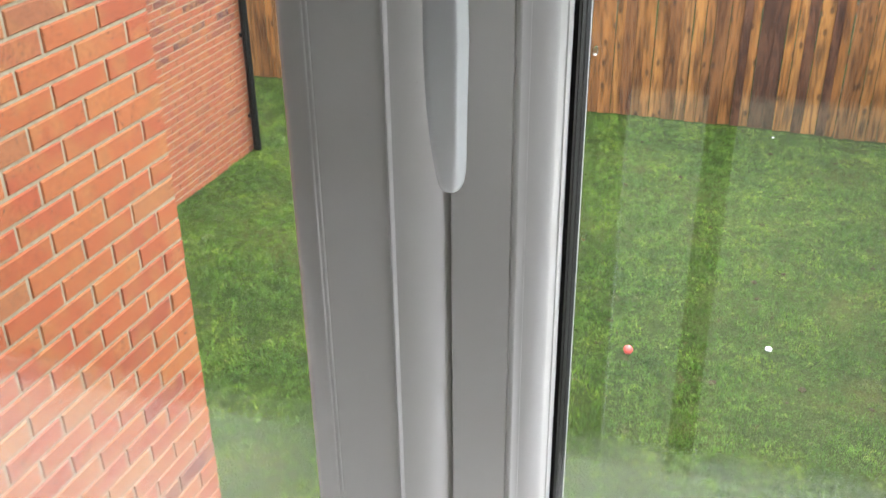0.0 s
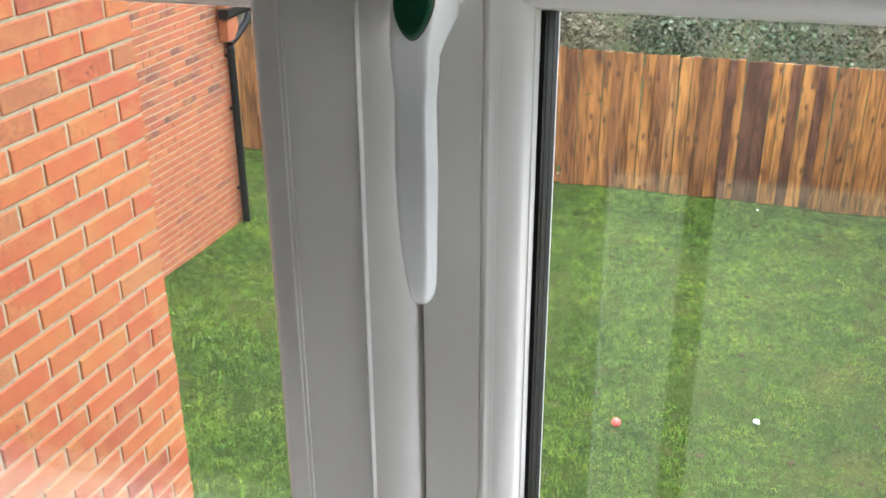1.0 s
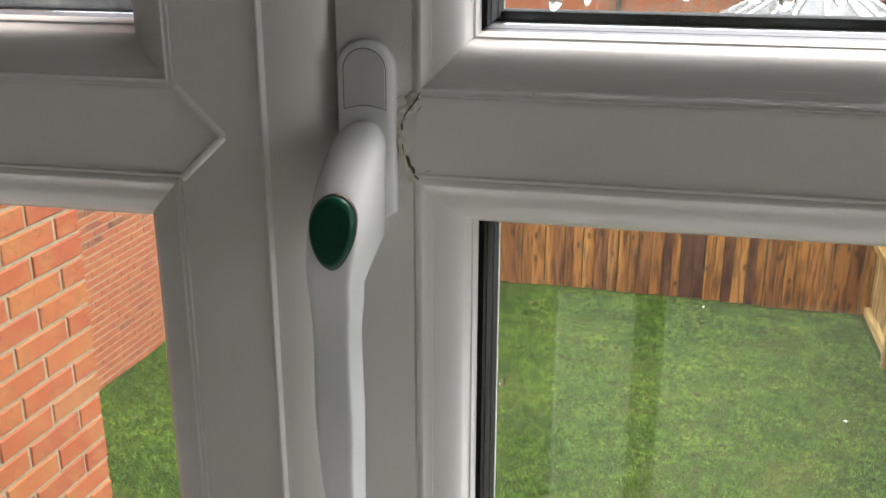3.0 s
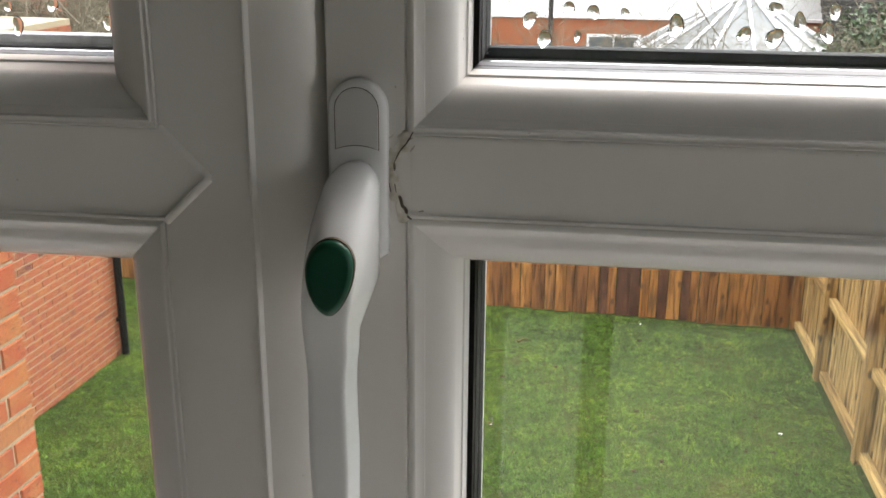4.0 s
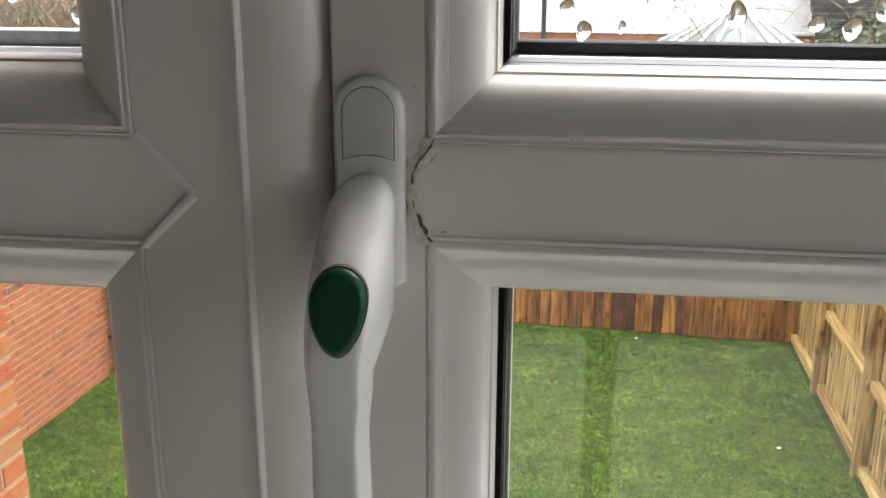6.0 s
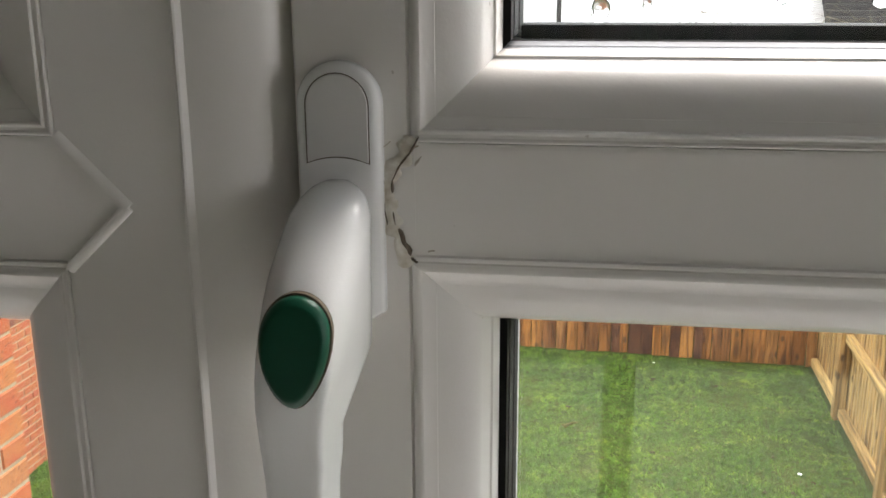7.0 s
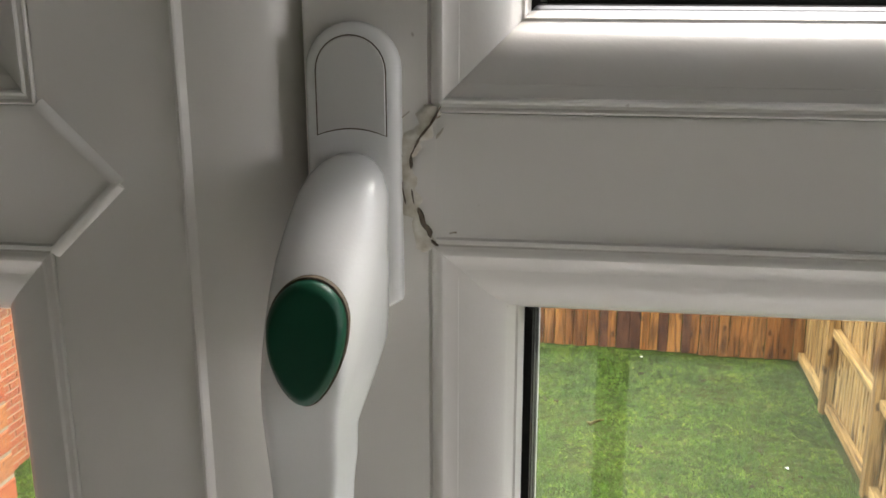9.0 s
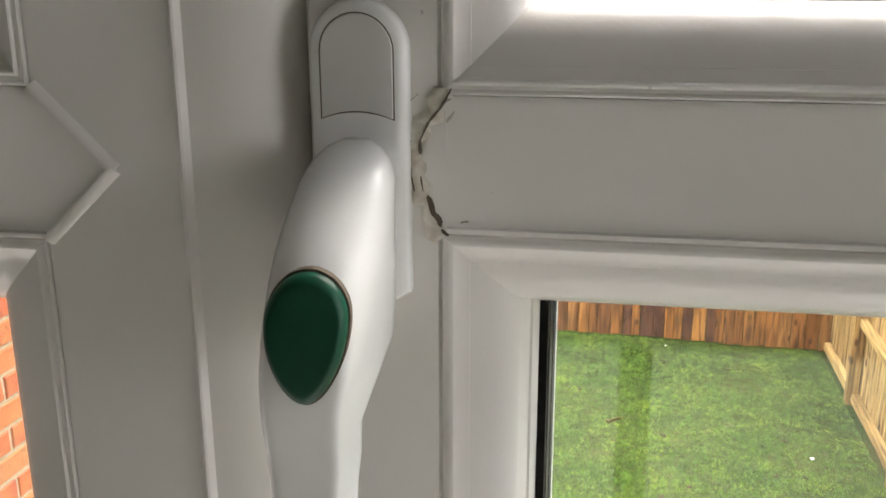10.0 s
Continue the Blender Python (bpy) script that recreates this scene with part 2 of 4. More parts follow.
def wood_material(name, stops, along=(22, 22, 1.3), knots=True):
    m, n, l, b = material(name, 0.72, 0, 0.35)
    rnd = n.new("ShaderNodeObjectInfo").outputs["Random"]
    base = ramp(n, l, rnd, stops).outputs["Color"]
    co = n.new("ShaderNodeTexCoord")
    shift = n.new("ShaderNodeVectorMath")
    shift.operation = "MULTIPLY_ADD"
    comb = n.new("ShaderNodeCombineXYZ")
    for k in range(3):
        l.new(rnd, comb.inputs[k])
    l.new(comb.outputs[0], shift.inputs[0])
    shift.inputs[1].default_value = (37, 19, 53)
    l.new(co.outputs["Object"], shift.inputs[2])
    mp = n.new("ShaderNodeMapping")
    mp.inputs["Scale"].default_value = along
    l.new(shift.outputs[0], mp.inputs["Vector"])
    grain, streak = n.new("ShaderNodeTexNoise"), n.new("ShaderNodeTexNoise")
    grain.inputs["Scale"].default_value, grain.inputs["Detail"].default_value = 2.2, 8
    streak.inputs["Scale"].default_value, streak.inputs["Detail"].default_value = 0.5, 3
    for t in (grain, streak):
        l.new(mp.outputs["Vector"], t.inputs["Vector"])
    c = mix(n, l, "MULTIPLY", 0.75, base, ramp(n, l, grain.outputs["Fac"], [(0.34, (0.22, 0.16, 0.13)), (0.56, (1.1, 1.05, 1.0))]).outputs["Color"])
    c = mix(n, l, "MULTIPLY", 0.6, c, ramp(n, l, streak.outputs["Fac"], [(0.38, (0.3, 0.22, 0.18)), (0.55, (1, 1, 1))]).outputs["Color"])
    if knots:
        sep, comb2 = n.new("ShaderNodeSeparateXYZ"), n.new("ShaderNodeCombineXYZ")
        l.new(shift.outputs[0], sep.inputs[0])
        l.new(sep.outputs["X"], comb2.inputs["X"])
        l.new(sep.outputs["Z"], comb2.inputs["Y"])
        for sx, sy, r0, r1, dark in ((4.6, 2.3, 0.06, 0.12, (0.028, 0.011, 0.006)), (3.4, 0.9, 0.05, 0.17, (0.055, 0.023, 0.011))):
            v, mk = n.new("ShaderNodeTexVoronoi"), n.new("ShaderNodeMapping")
            v.voronoi_dimensions = "2D"
            v.inputs["Scale"].default_value = 1.0
            mk.inputs["Scale"].default_value = (sx, sy, 1)
            l.new(comb2.outputs[0], mk.inputs["Vector"])
            l.new(mk.outputs["Vector"], v.inputs["Vector"])
            c = mix(n, l, "MIX", ramp(n, l, v.outputs["Distance"], [(r0, (0.75, 0.75, 0.75)), (r1, (0, 0, 0))]).outputs["Color"], c, dark)
    l.new(c, b.inputs["Base Color"])
    bump(n, l, b, grain.outputs["Fac"], 0.4, 0.003)
    return m


STAINED = wood_material("stained_fence_board", [(0.0, (0.361, 0.160, 0.040)), (0.12, (0.172, 0.073, 0.026)), (0.28, (0.387, 0.183, 0.051)), (0.42, (0.232, 0.099, 0.031)), (0.55, (0.138, 0.058, 0.023)), (0.68, (0.327, 0.146, 0.042)), (0.8, (0.189, 0.082, 0.029)), (0.92, (0.387, 0.196, 0.066)), (1.0, (0.155, 0.066, 0.026))], (15, 15, 1.6))
STAINED_DARK = wood_material("dark_stained_fence_board", [(0.0, (0.216, 0.089, 0.035)), (0.5, (0.135, 0.059, 0.030)), (1.0, (0.101, 0.046, 0.026))], (20.250, 20.250, 4.320))
PALERAIL = wood_material("new_pale_rail", [(0.0, (0.44, 0.29, 0.105)), (0.5, (0.47, 0.325, 0.13)), (1.0, (0.40, 0.255, 0.09))], (16, 0.9, 16), False)
NEWWOOD = wood_material("new_pale_timber", [(0.0, (0.403, 0.260, 0.098)), (0.5, (0.468, 0.319, 0.130)), (1.0, (0.364, 0.221, 0.081))])


def leaf_material(name, stops, patchy=False):
    m, n, l, b = material(name, 0.55, 0, 0.4)
    rnd = n.new("ShaderNodeNewGeometry").outputs["Random Per Island"]
    c = ramp(n, l, rnd, stops).outputs["Color"]
    if patchy:
        t = tex_noise(n, l, 2.4, 6, rough=0.65)
        c = mix(n, l, "MULTIPLY", 1.0, c, ramp(n, l, t.outputs["Fac"], [(0.34, (0.55, 0.68, 0.5)), (0.5, (1.05, 1.05, 1.0)), (0.66, (1.6, 1.3, 1.1))]).outputs["Color"])
        w = tex_noise(n, l, 7.5, 4, rough=0.6)
        c = mix(n, l, "MULTIPLY", 1.0, c, ramp(n, l, w.outputs["Fac"], [(0.34, (0.5, 0.52, 0.5)), (0.48, (1.0, 1.0, 1.0)), (0.62, (1.2, 1.15, 1.1))]).outputs["Color"])
        q = tex_noise(n, l, 17, 4, rough=0.6)
        c = mix(n, l, "MULTIPLY", 1.0, c, ramp(n, l, q.outputs["Fac"], [(0.34, (0.55, 0.62, 0.55)), (0.5, (1.0, 1.0, 1.0)), (0.66, (1.22, 1.16, 1.05))]).outputs["Color"])
        worn = tex_noise(n, l, 3.1, 6, rough=0.7)
        c = mix(n, l, "MIX", ramp(n, l, worn.outputs["Fac"], [(0.60, (0, 0, 0)), (0.70, (0.75, 0.75, 0.75))]).outputs["Color"], c, (0.150, 0.115, 0.055))
    l.new(c, b.inputs["Base Color"])
    return m


BLADE = leaf_material("grass_blade", [(0.0, (0.056, 0.128, 0.008)), (0.4, (0.076, 0.158, 0.010)), (0.75, (0.102, 0.184, 0.015)), (0.94, (0.145, 0.205, 0.028)), (1.0, (0.205, 0.210, 0.066))], True)
IVY = leaf_material("ivy_leaf", [(0.0, (0.018, 0.034, 0.012)), (0.5, (0.038, 0.065, 0.024)), (0.85, (0.081, 0.116, 0.054)), (1.0, (0.204, 0.231, 0.163))])
DRYLEAF = leaf_material("dry_scrub", [(0.0, (0.050, 0.050, 0.022)), (0.4, (0.092, 0.084, 0.038)), (0.8, (0.140, 0.122, 0.062)), (1.0, (0.210, 0.190, 0.115))])


def lawn_material():
    m, n, l, b = material("lawn_soil_and_turf", 0.95, 0, 0.15)
    patch = tex_noise(n, l, 0.9, 5)
    tuft = tex_noise(n, l, 9, 6)
    fine = tex_noise(n, l, 55, 5, rough=0.7)
    c = ramp(n, l, patch.outputs["Fac"], [(0.32, (0.022, 0.036, 0.006)), (0.55, (0.036, 0.05, 0.009)), (0.72, (0.066, 0.06, 0.016))]).outputs["Color"]
    c = mix(n, l, "MULTIPLY", 0.8, c, ramp(n, l, fine.outputs["Fac"], [(0.32, (0.35, 0.4, 0.3)), (0.62, (1.2, 1.15, 1.1))]).outputs["Color"])
    c = mix(n, l, "MIX", ramp(n, l, tuft.outputs["Fac"], [(0.62, (0, 0, 0)), (0.72, (0.55, 0.55, 0.55))]).outputs["Color"], c, (0.10, 0.072, 0.035))
    l.new(c, b.inputs["Base Color"])
    bump(n, l, b, fine.outputs["Fac"], 0.8, 0.03)
    return m


LAWN = lawn_material()

# ---- room shell ----
X0, X1, Y0, YW, ZF, ZC = -1.9, 1.9, -1.5, 0.012, -1.72, 0.75   # inner faces of the room
OX0, OX1, OZ0, OZ1 = -0.82, 0.78, -0.595, 0.66                    # window opening


def wall_with_hole(name, axis, at, depth, u0, u1, z0, z1, hole, mat):
    """A thick wall of four blocks round an opening, as one mesh. hole = (u0, u1, z0, z1)."""
    bm = bmesh.new()
    hu0, hu1, hz0, hz1 = hole
    for a0, a1, b0, b1 in ((u0, hu0, z0, z1), (hu1, u1, z0, z1), (hu0, hu1, z0, hz0), (hu0, hu1, hz1, z1)):
        if axis == "y":
            box_bm(bm, (a0, at, b0), (a1, at + depth, b1))
        else:
            box_bm(bm, (at, a0, b0), (at + depth, a1, b1))
    return part(name, bm, mat, None, "", False)


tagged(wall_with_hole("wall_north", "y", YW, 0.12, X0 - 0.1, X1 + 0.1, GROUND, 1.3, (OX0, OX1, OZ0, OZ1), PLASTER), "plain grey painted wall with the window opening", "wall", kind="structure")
# out of view: the pale east wall bounces light, the dark west one cuts it
tagged(wall_with_hole("wall_east", "x", X1, 0.1, Y0, YW, GROUND, ZC, (-0.78, -0.18, -0.35, 0.55), PALEWALL), "plain unseen wall with a side window opening, kept pale to bounce light", "wall", kind="structure")
tagged(box("wall_west", (X0 - 0.1, Y0, GROUND), (X0, YW, ZC), DARKWALL), "plain unseen wall, kept dark to cut bounced light", "wall", kind="structure")
tagged(wall_with_hole("wall_south", "y", Y0 - 0.1, 0.1, X0 - 0.1, X1 + 0.1, GROUND, ZC, (-0.05, 0.77, -1.69, -0.70), PLASTER), "plain grey painted wall with a second window opening", "wall", kind="structure")
tagged(box("window_2", (0.11, Y0 - 0.03, -1.69), (0.17, Y0 + 0.01, -0.70), BARK, None, 0.006), "dark wooden upright in the second window opening", "window frame", kind="structure")
tagged(box("floor", (X0 - 0.1, Y0 - 0.1, ZF - 0.12), (X1 + 0.1, YW, ZF), CARPET), "grey-brown carpeted floor", "floor", kind="structure")
tagged(box("ceiling", (X0 - 0.1, Y0 - 0.1, ZC), (X1 + 0.1, YW, ZC + 0.1), CEILING), "plain white ceiling", "ceiling", kind="structure")
tagged(box("window_sill", (OX0, -0.250, OZ0 - 0.025), (OX1, YW + 0.05, OZ0 + 0.001), SILLBOARD, None, 0.006), "glossy white window board below the window", "window sill", kind="structure")

# ---- window ----
D = 0.009          # the sash face lies this far behind the mullion face
BEAD_S = 0.0215    # width of a glazing bead


def bead_profile(y0, k=1.0, double=False):
    """Closed outline (inset, depth) of a rounded glazing bead whose outer edge lies at depth y0; double: two fine ridges along its edge."""
    if double:
        pts = [(0.0001, y0 + 0.0002), (0.0003, y0 - 0.0003), (0.0007, y0 - 0.0005), (0.0011, y0 - 0.0003), (0.0014, y0), (0.0022, y0)]
        pts += [(0.0025, y0 - 0.0004), (0.0029, y0 - 0.0006), (0.0033, y0 - 0.0004), (0.0037, y0 + 0.0004), (0.0065, y0 + 0.0013)]
    else:
        pts = [(0.0001, y0 + 0.0003), (0.0003, y0 + 0.0005), (0.0005, y0 + 0.0004), (0.0008, y0), (0.0014, y0 - 0.0003), (0.0022, y0 - 0.0004)]
        pts += [(0.0030, y0 - 0.0002), (0.0037, y0 + 0.0004), (0.0065, y0 + 0.0013)]
    for i in range(0, 9):      # round over to the ledge beside the glass
        a = radians(20 + 54 * i / 8)
        pts.append((0.0066 + 0.0112 * (math.sin(a) - math.sin(radians(20))) / 0.619, y0 + 0.0015 + 0.0080 * (math.cos(radians(20)) - math.cos(a)) / 0.664))
    pts += [(0.0193, y0 + 0.0146), (0.0196, y0 + 0.0150), (0.0202, y0 + 0.0152), (0.0206, y0 + 0.0160), (BEAD_S, y0 + 0.0205)]
    pts = [(s if s < 0.0035 else 0.0036 + (s - 0.0036) * k, y) for s, y in pts]
    return pts + [(0.0001, y0 + 0.0205)]


def flat_profile(s0, s1, ya, yb, r=0.0004):
    return [(s0, ya), (s1 - r, ya), (s1, ya + r), (s1, yb - r), (s1 - r, yb), (s0, yb)]


def ring(name, rect, profile, mat, parent, gap=0.00003, mats=None, label="", sides=(0, 1, 2, 3)):
    """Mitred lengths of one section round an opening, each a part of its own."""
    xa, xb, za, zb = rect
    n = len(profile)
    for k in sides:
        verts = []
        for end in (0, 1):
            for s, y in profile:
                if k == 0:      # bottom
                    p = (xa + s + gap if end == 0 else xb - s - gap, y, za + s)
                elif k == 1:    # top
                    p = (xa + s + gap if end == 0 else xb - s - gap, y, zb - s)
                elif k == 2:    # left
                    p = (xa + s, y, za + s + gap if end == 0 else zb - s - gap)
                else:
                    p = (xb - s, y, za + s + gap if end == 0 else zb - s - gap)
                verts.append(p)
        faces = [(i, (i + 1) % n, n + (i + 1) % n, n + i) for i in range(n)] + [tuple(range(n)), tuple(range(2 * n - 1, n - 1, -1))]
        adopt(put(name, verts, faces, mats[k] if mats else mat, None, label, True, 25), parent)


def glaze(rect, y0, parent):
    """Beads, seals, spacer and the two panes of one sealed unit; y0 is the depth of the frame face."""
    yg = y0 + 0.0205
    wide = 1.0 if y0 else 1.06
    fine = (0,) if y0 else (0, 2, 3)
    ring("glazing_bead", rect, bead_profile(y0, wide, True), PVC, parent, sides=fine)
    ring("glazing_bead", rect, bead_profile(y0, wide), PVC, parent, sides=[k for k in range(4) if k not in fine])
    for name, ya, yb, s1 in (("gasket", 0.0002, 0.0089, 0.0236), ("spacer_bar", 0.0090, 0.0252, 0.0238), ("outer_gasket", 0.0253, 0.0396, 0.0240)):
        ring(name, rect, flat_profile(0.012, s1, yg + ya, yg + yb, 0.0001), RUBBER, parent, sides=(2, 3))
        ring(name, rect, flat_profile(0.012, s1 - 0.0023, yg + ya, yg + yb, 0.0001), RUBBER if name == "outer_gasket" else SPACER, parent, sides=(0, 1))
    ring("outer_rebate", rect, flat_profile(0.004, 0.0243, yg + 0.0397, yg + 0.0415, 0.0003), PVC_OUT, parent)
    xa, xb, za, zb = rect
    if y0:
        box("drainage_ledge", (xa + 0.0241, yg + 0.0296, za + 0.0205), (xb - 0.0241, yg + 0.0396, za + 0.0258), RUBBER, parent, 0.0008, "black outer ledge")
    else:
        box("drainage_ledge", (xa + 0.0241, yg + 0.0296, za + 0.0205), (xb - 0.0241, yg + 0.0396, za + 0.0266), LEDGE, parent, 0.0012, "grey weathered outer ledge")
    for a, b, e in ((yg + 0.0048, yg + 0.0088, 0.0236), (yg + 0.0210, yg + 0.0250, 0.0238)):
        pane = box("pane", (xa + e, a, za + e), (xb - e, b, zb - e), GLASS, parent, 0.0, "clear glass with rain marks")
        pane.visible_shadow = False


# fixed light: mullion and transom
window = thing("window_1", (-0.4, 0.03, OZ0), "white pvc window frame with a fixed light and welded transom", "window", kind="structure")
LX, RX = -0.0645, 0.0250          # bead lines either side of the mullion
L_LOW, L_UP = -0.0285, 0.0060     # bead lines under and over the fixed transom
R_LOW, R_UP = -0.0260, 0.0046     # the same on the sash midrail
EDGE_L, EDGE_R, BOT, TOP = -0.745, 0.705, -0.535, 0.585

mull = [(LX, 0.0004), (LX + 0.0003, 0.0), (-0.0313, 0.0), (-0.0310, -0.0007), (-0.0306, -0.0012), (-0.0301, -0.0014), (-0.0296, -0.0011), (-0.0291, -0.0002), (-0.0286, 0.0006)]
for i in range(1, 15):
    u = i / 14
    mull.append((-0.0286 + 0.0238 * u, 0.0007 + 0.0175 * (1 - math.sqrt(max(0.0, 1 - 0.985 * u ** 2.2)))))
mull += [(-0.0048, 0.062), (LX, 0.062)]
prism("mullion", mull, "z", OZ0, OZ1, PVC, window, "", 24)
prism("transom", [(0.0600, L_LOW), (0.0600, L_UP), (-0.0002, L_UP), (-0.0003, L_UP - 0.0005), (-0.0003, L_UP - 0.0022), (-0.0002, L_UP - 0.0028), (-0.0002, L_LOW + 0.0016), (-0.0009, L_LOW + 0.0011), (-0.0009, L_LOW + 0.0003), (-0.0006, L_LOW)], "x", EDGE_L, LX, PVC, window)
prism("transom_nose", [(LX, L_UP), (LX, L_LOW), (-0.0475, (L_UP + L_LOW) / 2 - 0.0006)], "y", -0.0003, 0.004, PVC, window)
box("outer_frame_jamb", (OX0, -0.001, OZ0), (EDGE_L, 0.062, OZ1), PVC, window, 0.001)
box("outer_frame_head", (EDGE_L, -0.001, TOP), (LX, 0.062, OZ1), PVC, window, 0.001)
box("outer_frame_foot", (EDGE_L, -0.001, OZ0), (LX, 0.062, BOT), PVC, window, 0.001)


def weld_band(name, a, b, width, lift, y, mat, parent):
    """A narrow raised strip from a to b (x, z) on a face at depth y."""
    ax, az_, bx, bz = *a, *b
    d = Vector((bx - ax, bz - az_)).normalized()
    nrm = Vector((-d.y, d.x))
    prof = [(-0.5, 0.0003), (-0.42, -lift * 0.9), (-0.1, -lift), (0.3, -lift * 0.55), (0.5, 0.0003)]
    verts = []
    for px, pz in (a, b):
        for u, h in prof:
            verts.append((px + nrm.x * u * width, y + h, pz + nrm.y * u * width))
    n = len(prof)
    faces = [(i, i + 1, n + i + 1, n + i) for i in range(n - 1)] + [(n - 1, 0, n, 2 * n - 1), tuple(range(n)), tuple(range(2 * n - 1, n - 1, -1))]
    return adopt(put(name, verts, faces, mat, None, "", True, 40), parent)


tipz = (L_UP + L_LOW) / 2 - 0.0006
weld_band("weld_seam", (LX + 0.0004, L_UP + 0.0006), (-0.0462, tipz), 0.0032, 0.0012, -0.0001, PVC, window)
weld_band("weld_seam", (-0.0462, tipz), (LX + 0.0004, L_LOW - 0.0006), 0.0032, 0.0012, -0.0001, PVC, window)
LOWER_L, UPPER_L = (EDGE_L, LX, BOT, L_LOW), (EDGE_L, LX, L_UP, TOP)
glaze(LOWER_L, 0.0, window)
glaze(UPPER_L, 0.0, window)

# opening sash
sash = thing("casement_sash", (0.35, 0.04, OZ0), "closed white pvc opening casement with a midrail", "window sash", kind="structure")
GAP_X = -0.0040
prism("sash_stile", [(GAP_X, D + 0.0010), (GAP_X + 0.0008, D), (RX - 0.0005, D), (RX, D + 0.001), (RX, 0.068), (GAP_X, 0.068)], "z", OZ0 + 0.006, OZ1, PVC, sash, "", 24)
prism("midrail", [(0.066, R_LOW), (0.066, R_UP), (D - 0.0002, R_UP), (D - 0.0003, R_UP - 0.0005), (D - 0.0003, R_UP - 0.0022), (D - 0.0002, R_UP - 0.0028), (D - 0.0002, R_LOW + 0.0016), (D - 0.0009, R_LOW + 0.0011), (D - 0.0009, R_LOW + 0.0003), (D - 0.0006, R_LOW)], "x", RX + 0.0015, EDGE_R, PVC, sash)
prism("midrail_nose", [(RX + 0.0015, R_UP), (0.0230, -0.0020), (0.0212, -0.0085), (0.0216, -0.0150), (0.0240, -0.0215), (RX + 0.0015, R_LOW)], "y", D - 0.0004, D + 0.004, PVC, sash)
box("sash_far_stile", (EDGE_R, D, OZ0 + 0.006), (OX1 - 0.012, 0.068, OZ1), PVC, sash, 0.001)
box("sash_top_rail", (RX, D, TOP), (EDGE_R, 0.068, OZ1), PVC, sash, 0.001)
box("sash_bottom_rail", (RX, D, OZ0 + 0.006), (EDGE_R, 0.068, BOT), PVC, sash, 0.001)
LOWER_R, UPPER_R = (RX, EDGE_R, BOT, R_LOW), (RX, EDGE_R, R_UP, TOP)
glaze(LOWER_R, D, sash)
glaze(UPPER_R, D, sash)
# shade deep between mullion and sash, put in as a dark strip
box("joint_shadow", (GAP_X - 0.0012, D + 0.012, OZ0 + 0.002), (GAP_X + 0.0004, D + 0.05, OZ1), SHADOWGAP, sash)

# cracked filler along the welded joint of the midrail
rng = random.Random(5)
crack = [(0.0268, 0.0062), (0.0245, 0.0020), (0.0218, -0.0015), (0.0203, -0.0050), (0.0200, -0.0090), (0.0203, -0.0130), (0.0212, -0.0175), (0.0226, -0.0215), (0.0248, -0.0252), (0.0270, -0.0268)]


def ragged_bead(name, path, width, lift, y, mat, seed, label):
    rg = random.Random(seed)
    pts = []
    for (xa, za), (xb, zb) in zip(path, path[1:]):
        for i in range(5):
            pts.append((xa + (xb - xa) * i / 5, za + (zb - za) * i / 5))
    verts, faces, k = [], [], 6
    for i, (px, pz) in enumerate(pts):
        q, p = pts[min(i + 1, len(pts) - 1)], pts[max(i - 1, 0)]
        d = Vector((q[0] - p[0], q[1] - p[1])).normalized()
        end = 0.3 if i in (0, len(pts) - 1) else 1
        w = width * end * (0.85 + 0.65 * noise.noise(Vector((px * 330, pz * 330, seed))) + 0.2 * noise.noise(Vector((px * 1500, pz * 1500, seed))))
        off = 0.3 * width * noise.noise(Vector((px * 420, pz * 420, seed + 9.0)))
        for j in range(k):
            u = j / (k - 1) * 2 - 1
            h = lift * (1 - u * u) * rg.uniform(0.6, 1.3)
            verts.append((px - d.y * (u * w / 2 + off), y - h + (0.0006 if abs(u) == 1 else 0), pz + d.x * (u * w / 2 + off)))
    for i in range(len(pts) - 1):
        for j in range(k):
            faces.append((i * k + j, i * k + (j + 1) % k, (i + 1) * k + (j + 1) % k, (i + 1) * k + j))
    return adopt(put(name, verts, faces, mat, None, label, True, 50), sash)


ragged_bead("joint_filler", [(x - 0.0004, z) for x, z in crack], 0.0060, 0.0006, D - 0.0003, SEALANT, 3, "cracked beige filler in the welded joint")
for a, b, dx, wide, sd in ((0, 3, 0.0008, 0.0007, 17), (1, 5, 0.0006, 0.0008, 9), (3, 7, -0.0016, 0.0005, 19), (5, 7, 0.0004, 0.0006, 12), (6, 9, 0.0010, 0.0018, 8), (8, 10, 0.0004, 0.0010, 15)):
    ragged_bead("joint_crack", [(x + dx, z) for x, z in crack[a:b]], wide, 0.0003, D - 0.0008, SHADOWGAP, sd, "dark open crack")
for path, wide, sd in ((((0.0262, -0.0012), (0.0276, 0.0002), (0.0284, 0.0016)), 0.0010, 21), (((0.0296, -0.0236), (0.0306, -0.0232), (0.0316, -0.0233)), 0.0008, 22), (((0.0236, 0.0012), (0.0262, 0.0034), (0.0280, 0.0040)), 0.0009, 23), (((0.0180, 0.0030), (0.0196, 0.0042), (0.0206, 0.0052)), 0.0008, 24)):
    ragged_bead("dirt_mark", path, wide, 0.0001, D - 0.0003, SMEAR, sd, "brown dirt mark")

# ---- window handle ----
handle = thing("window_handle", (0.008, D, -0.01), "white lever window handle with a green push button", "window handle")
HX = 0.0080


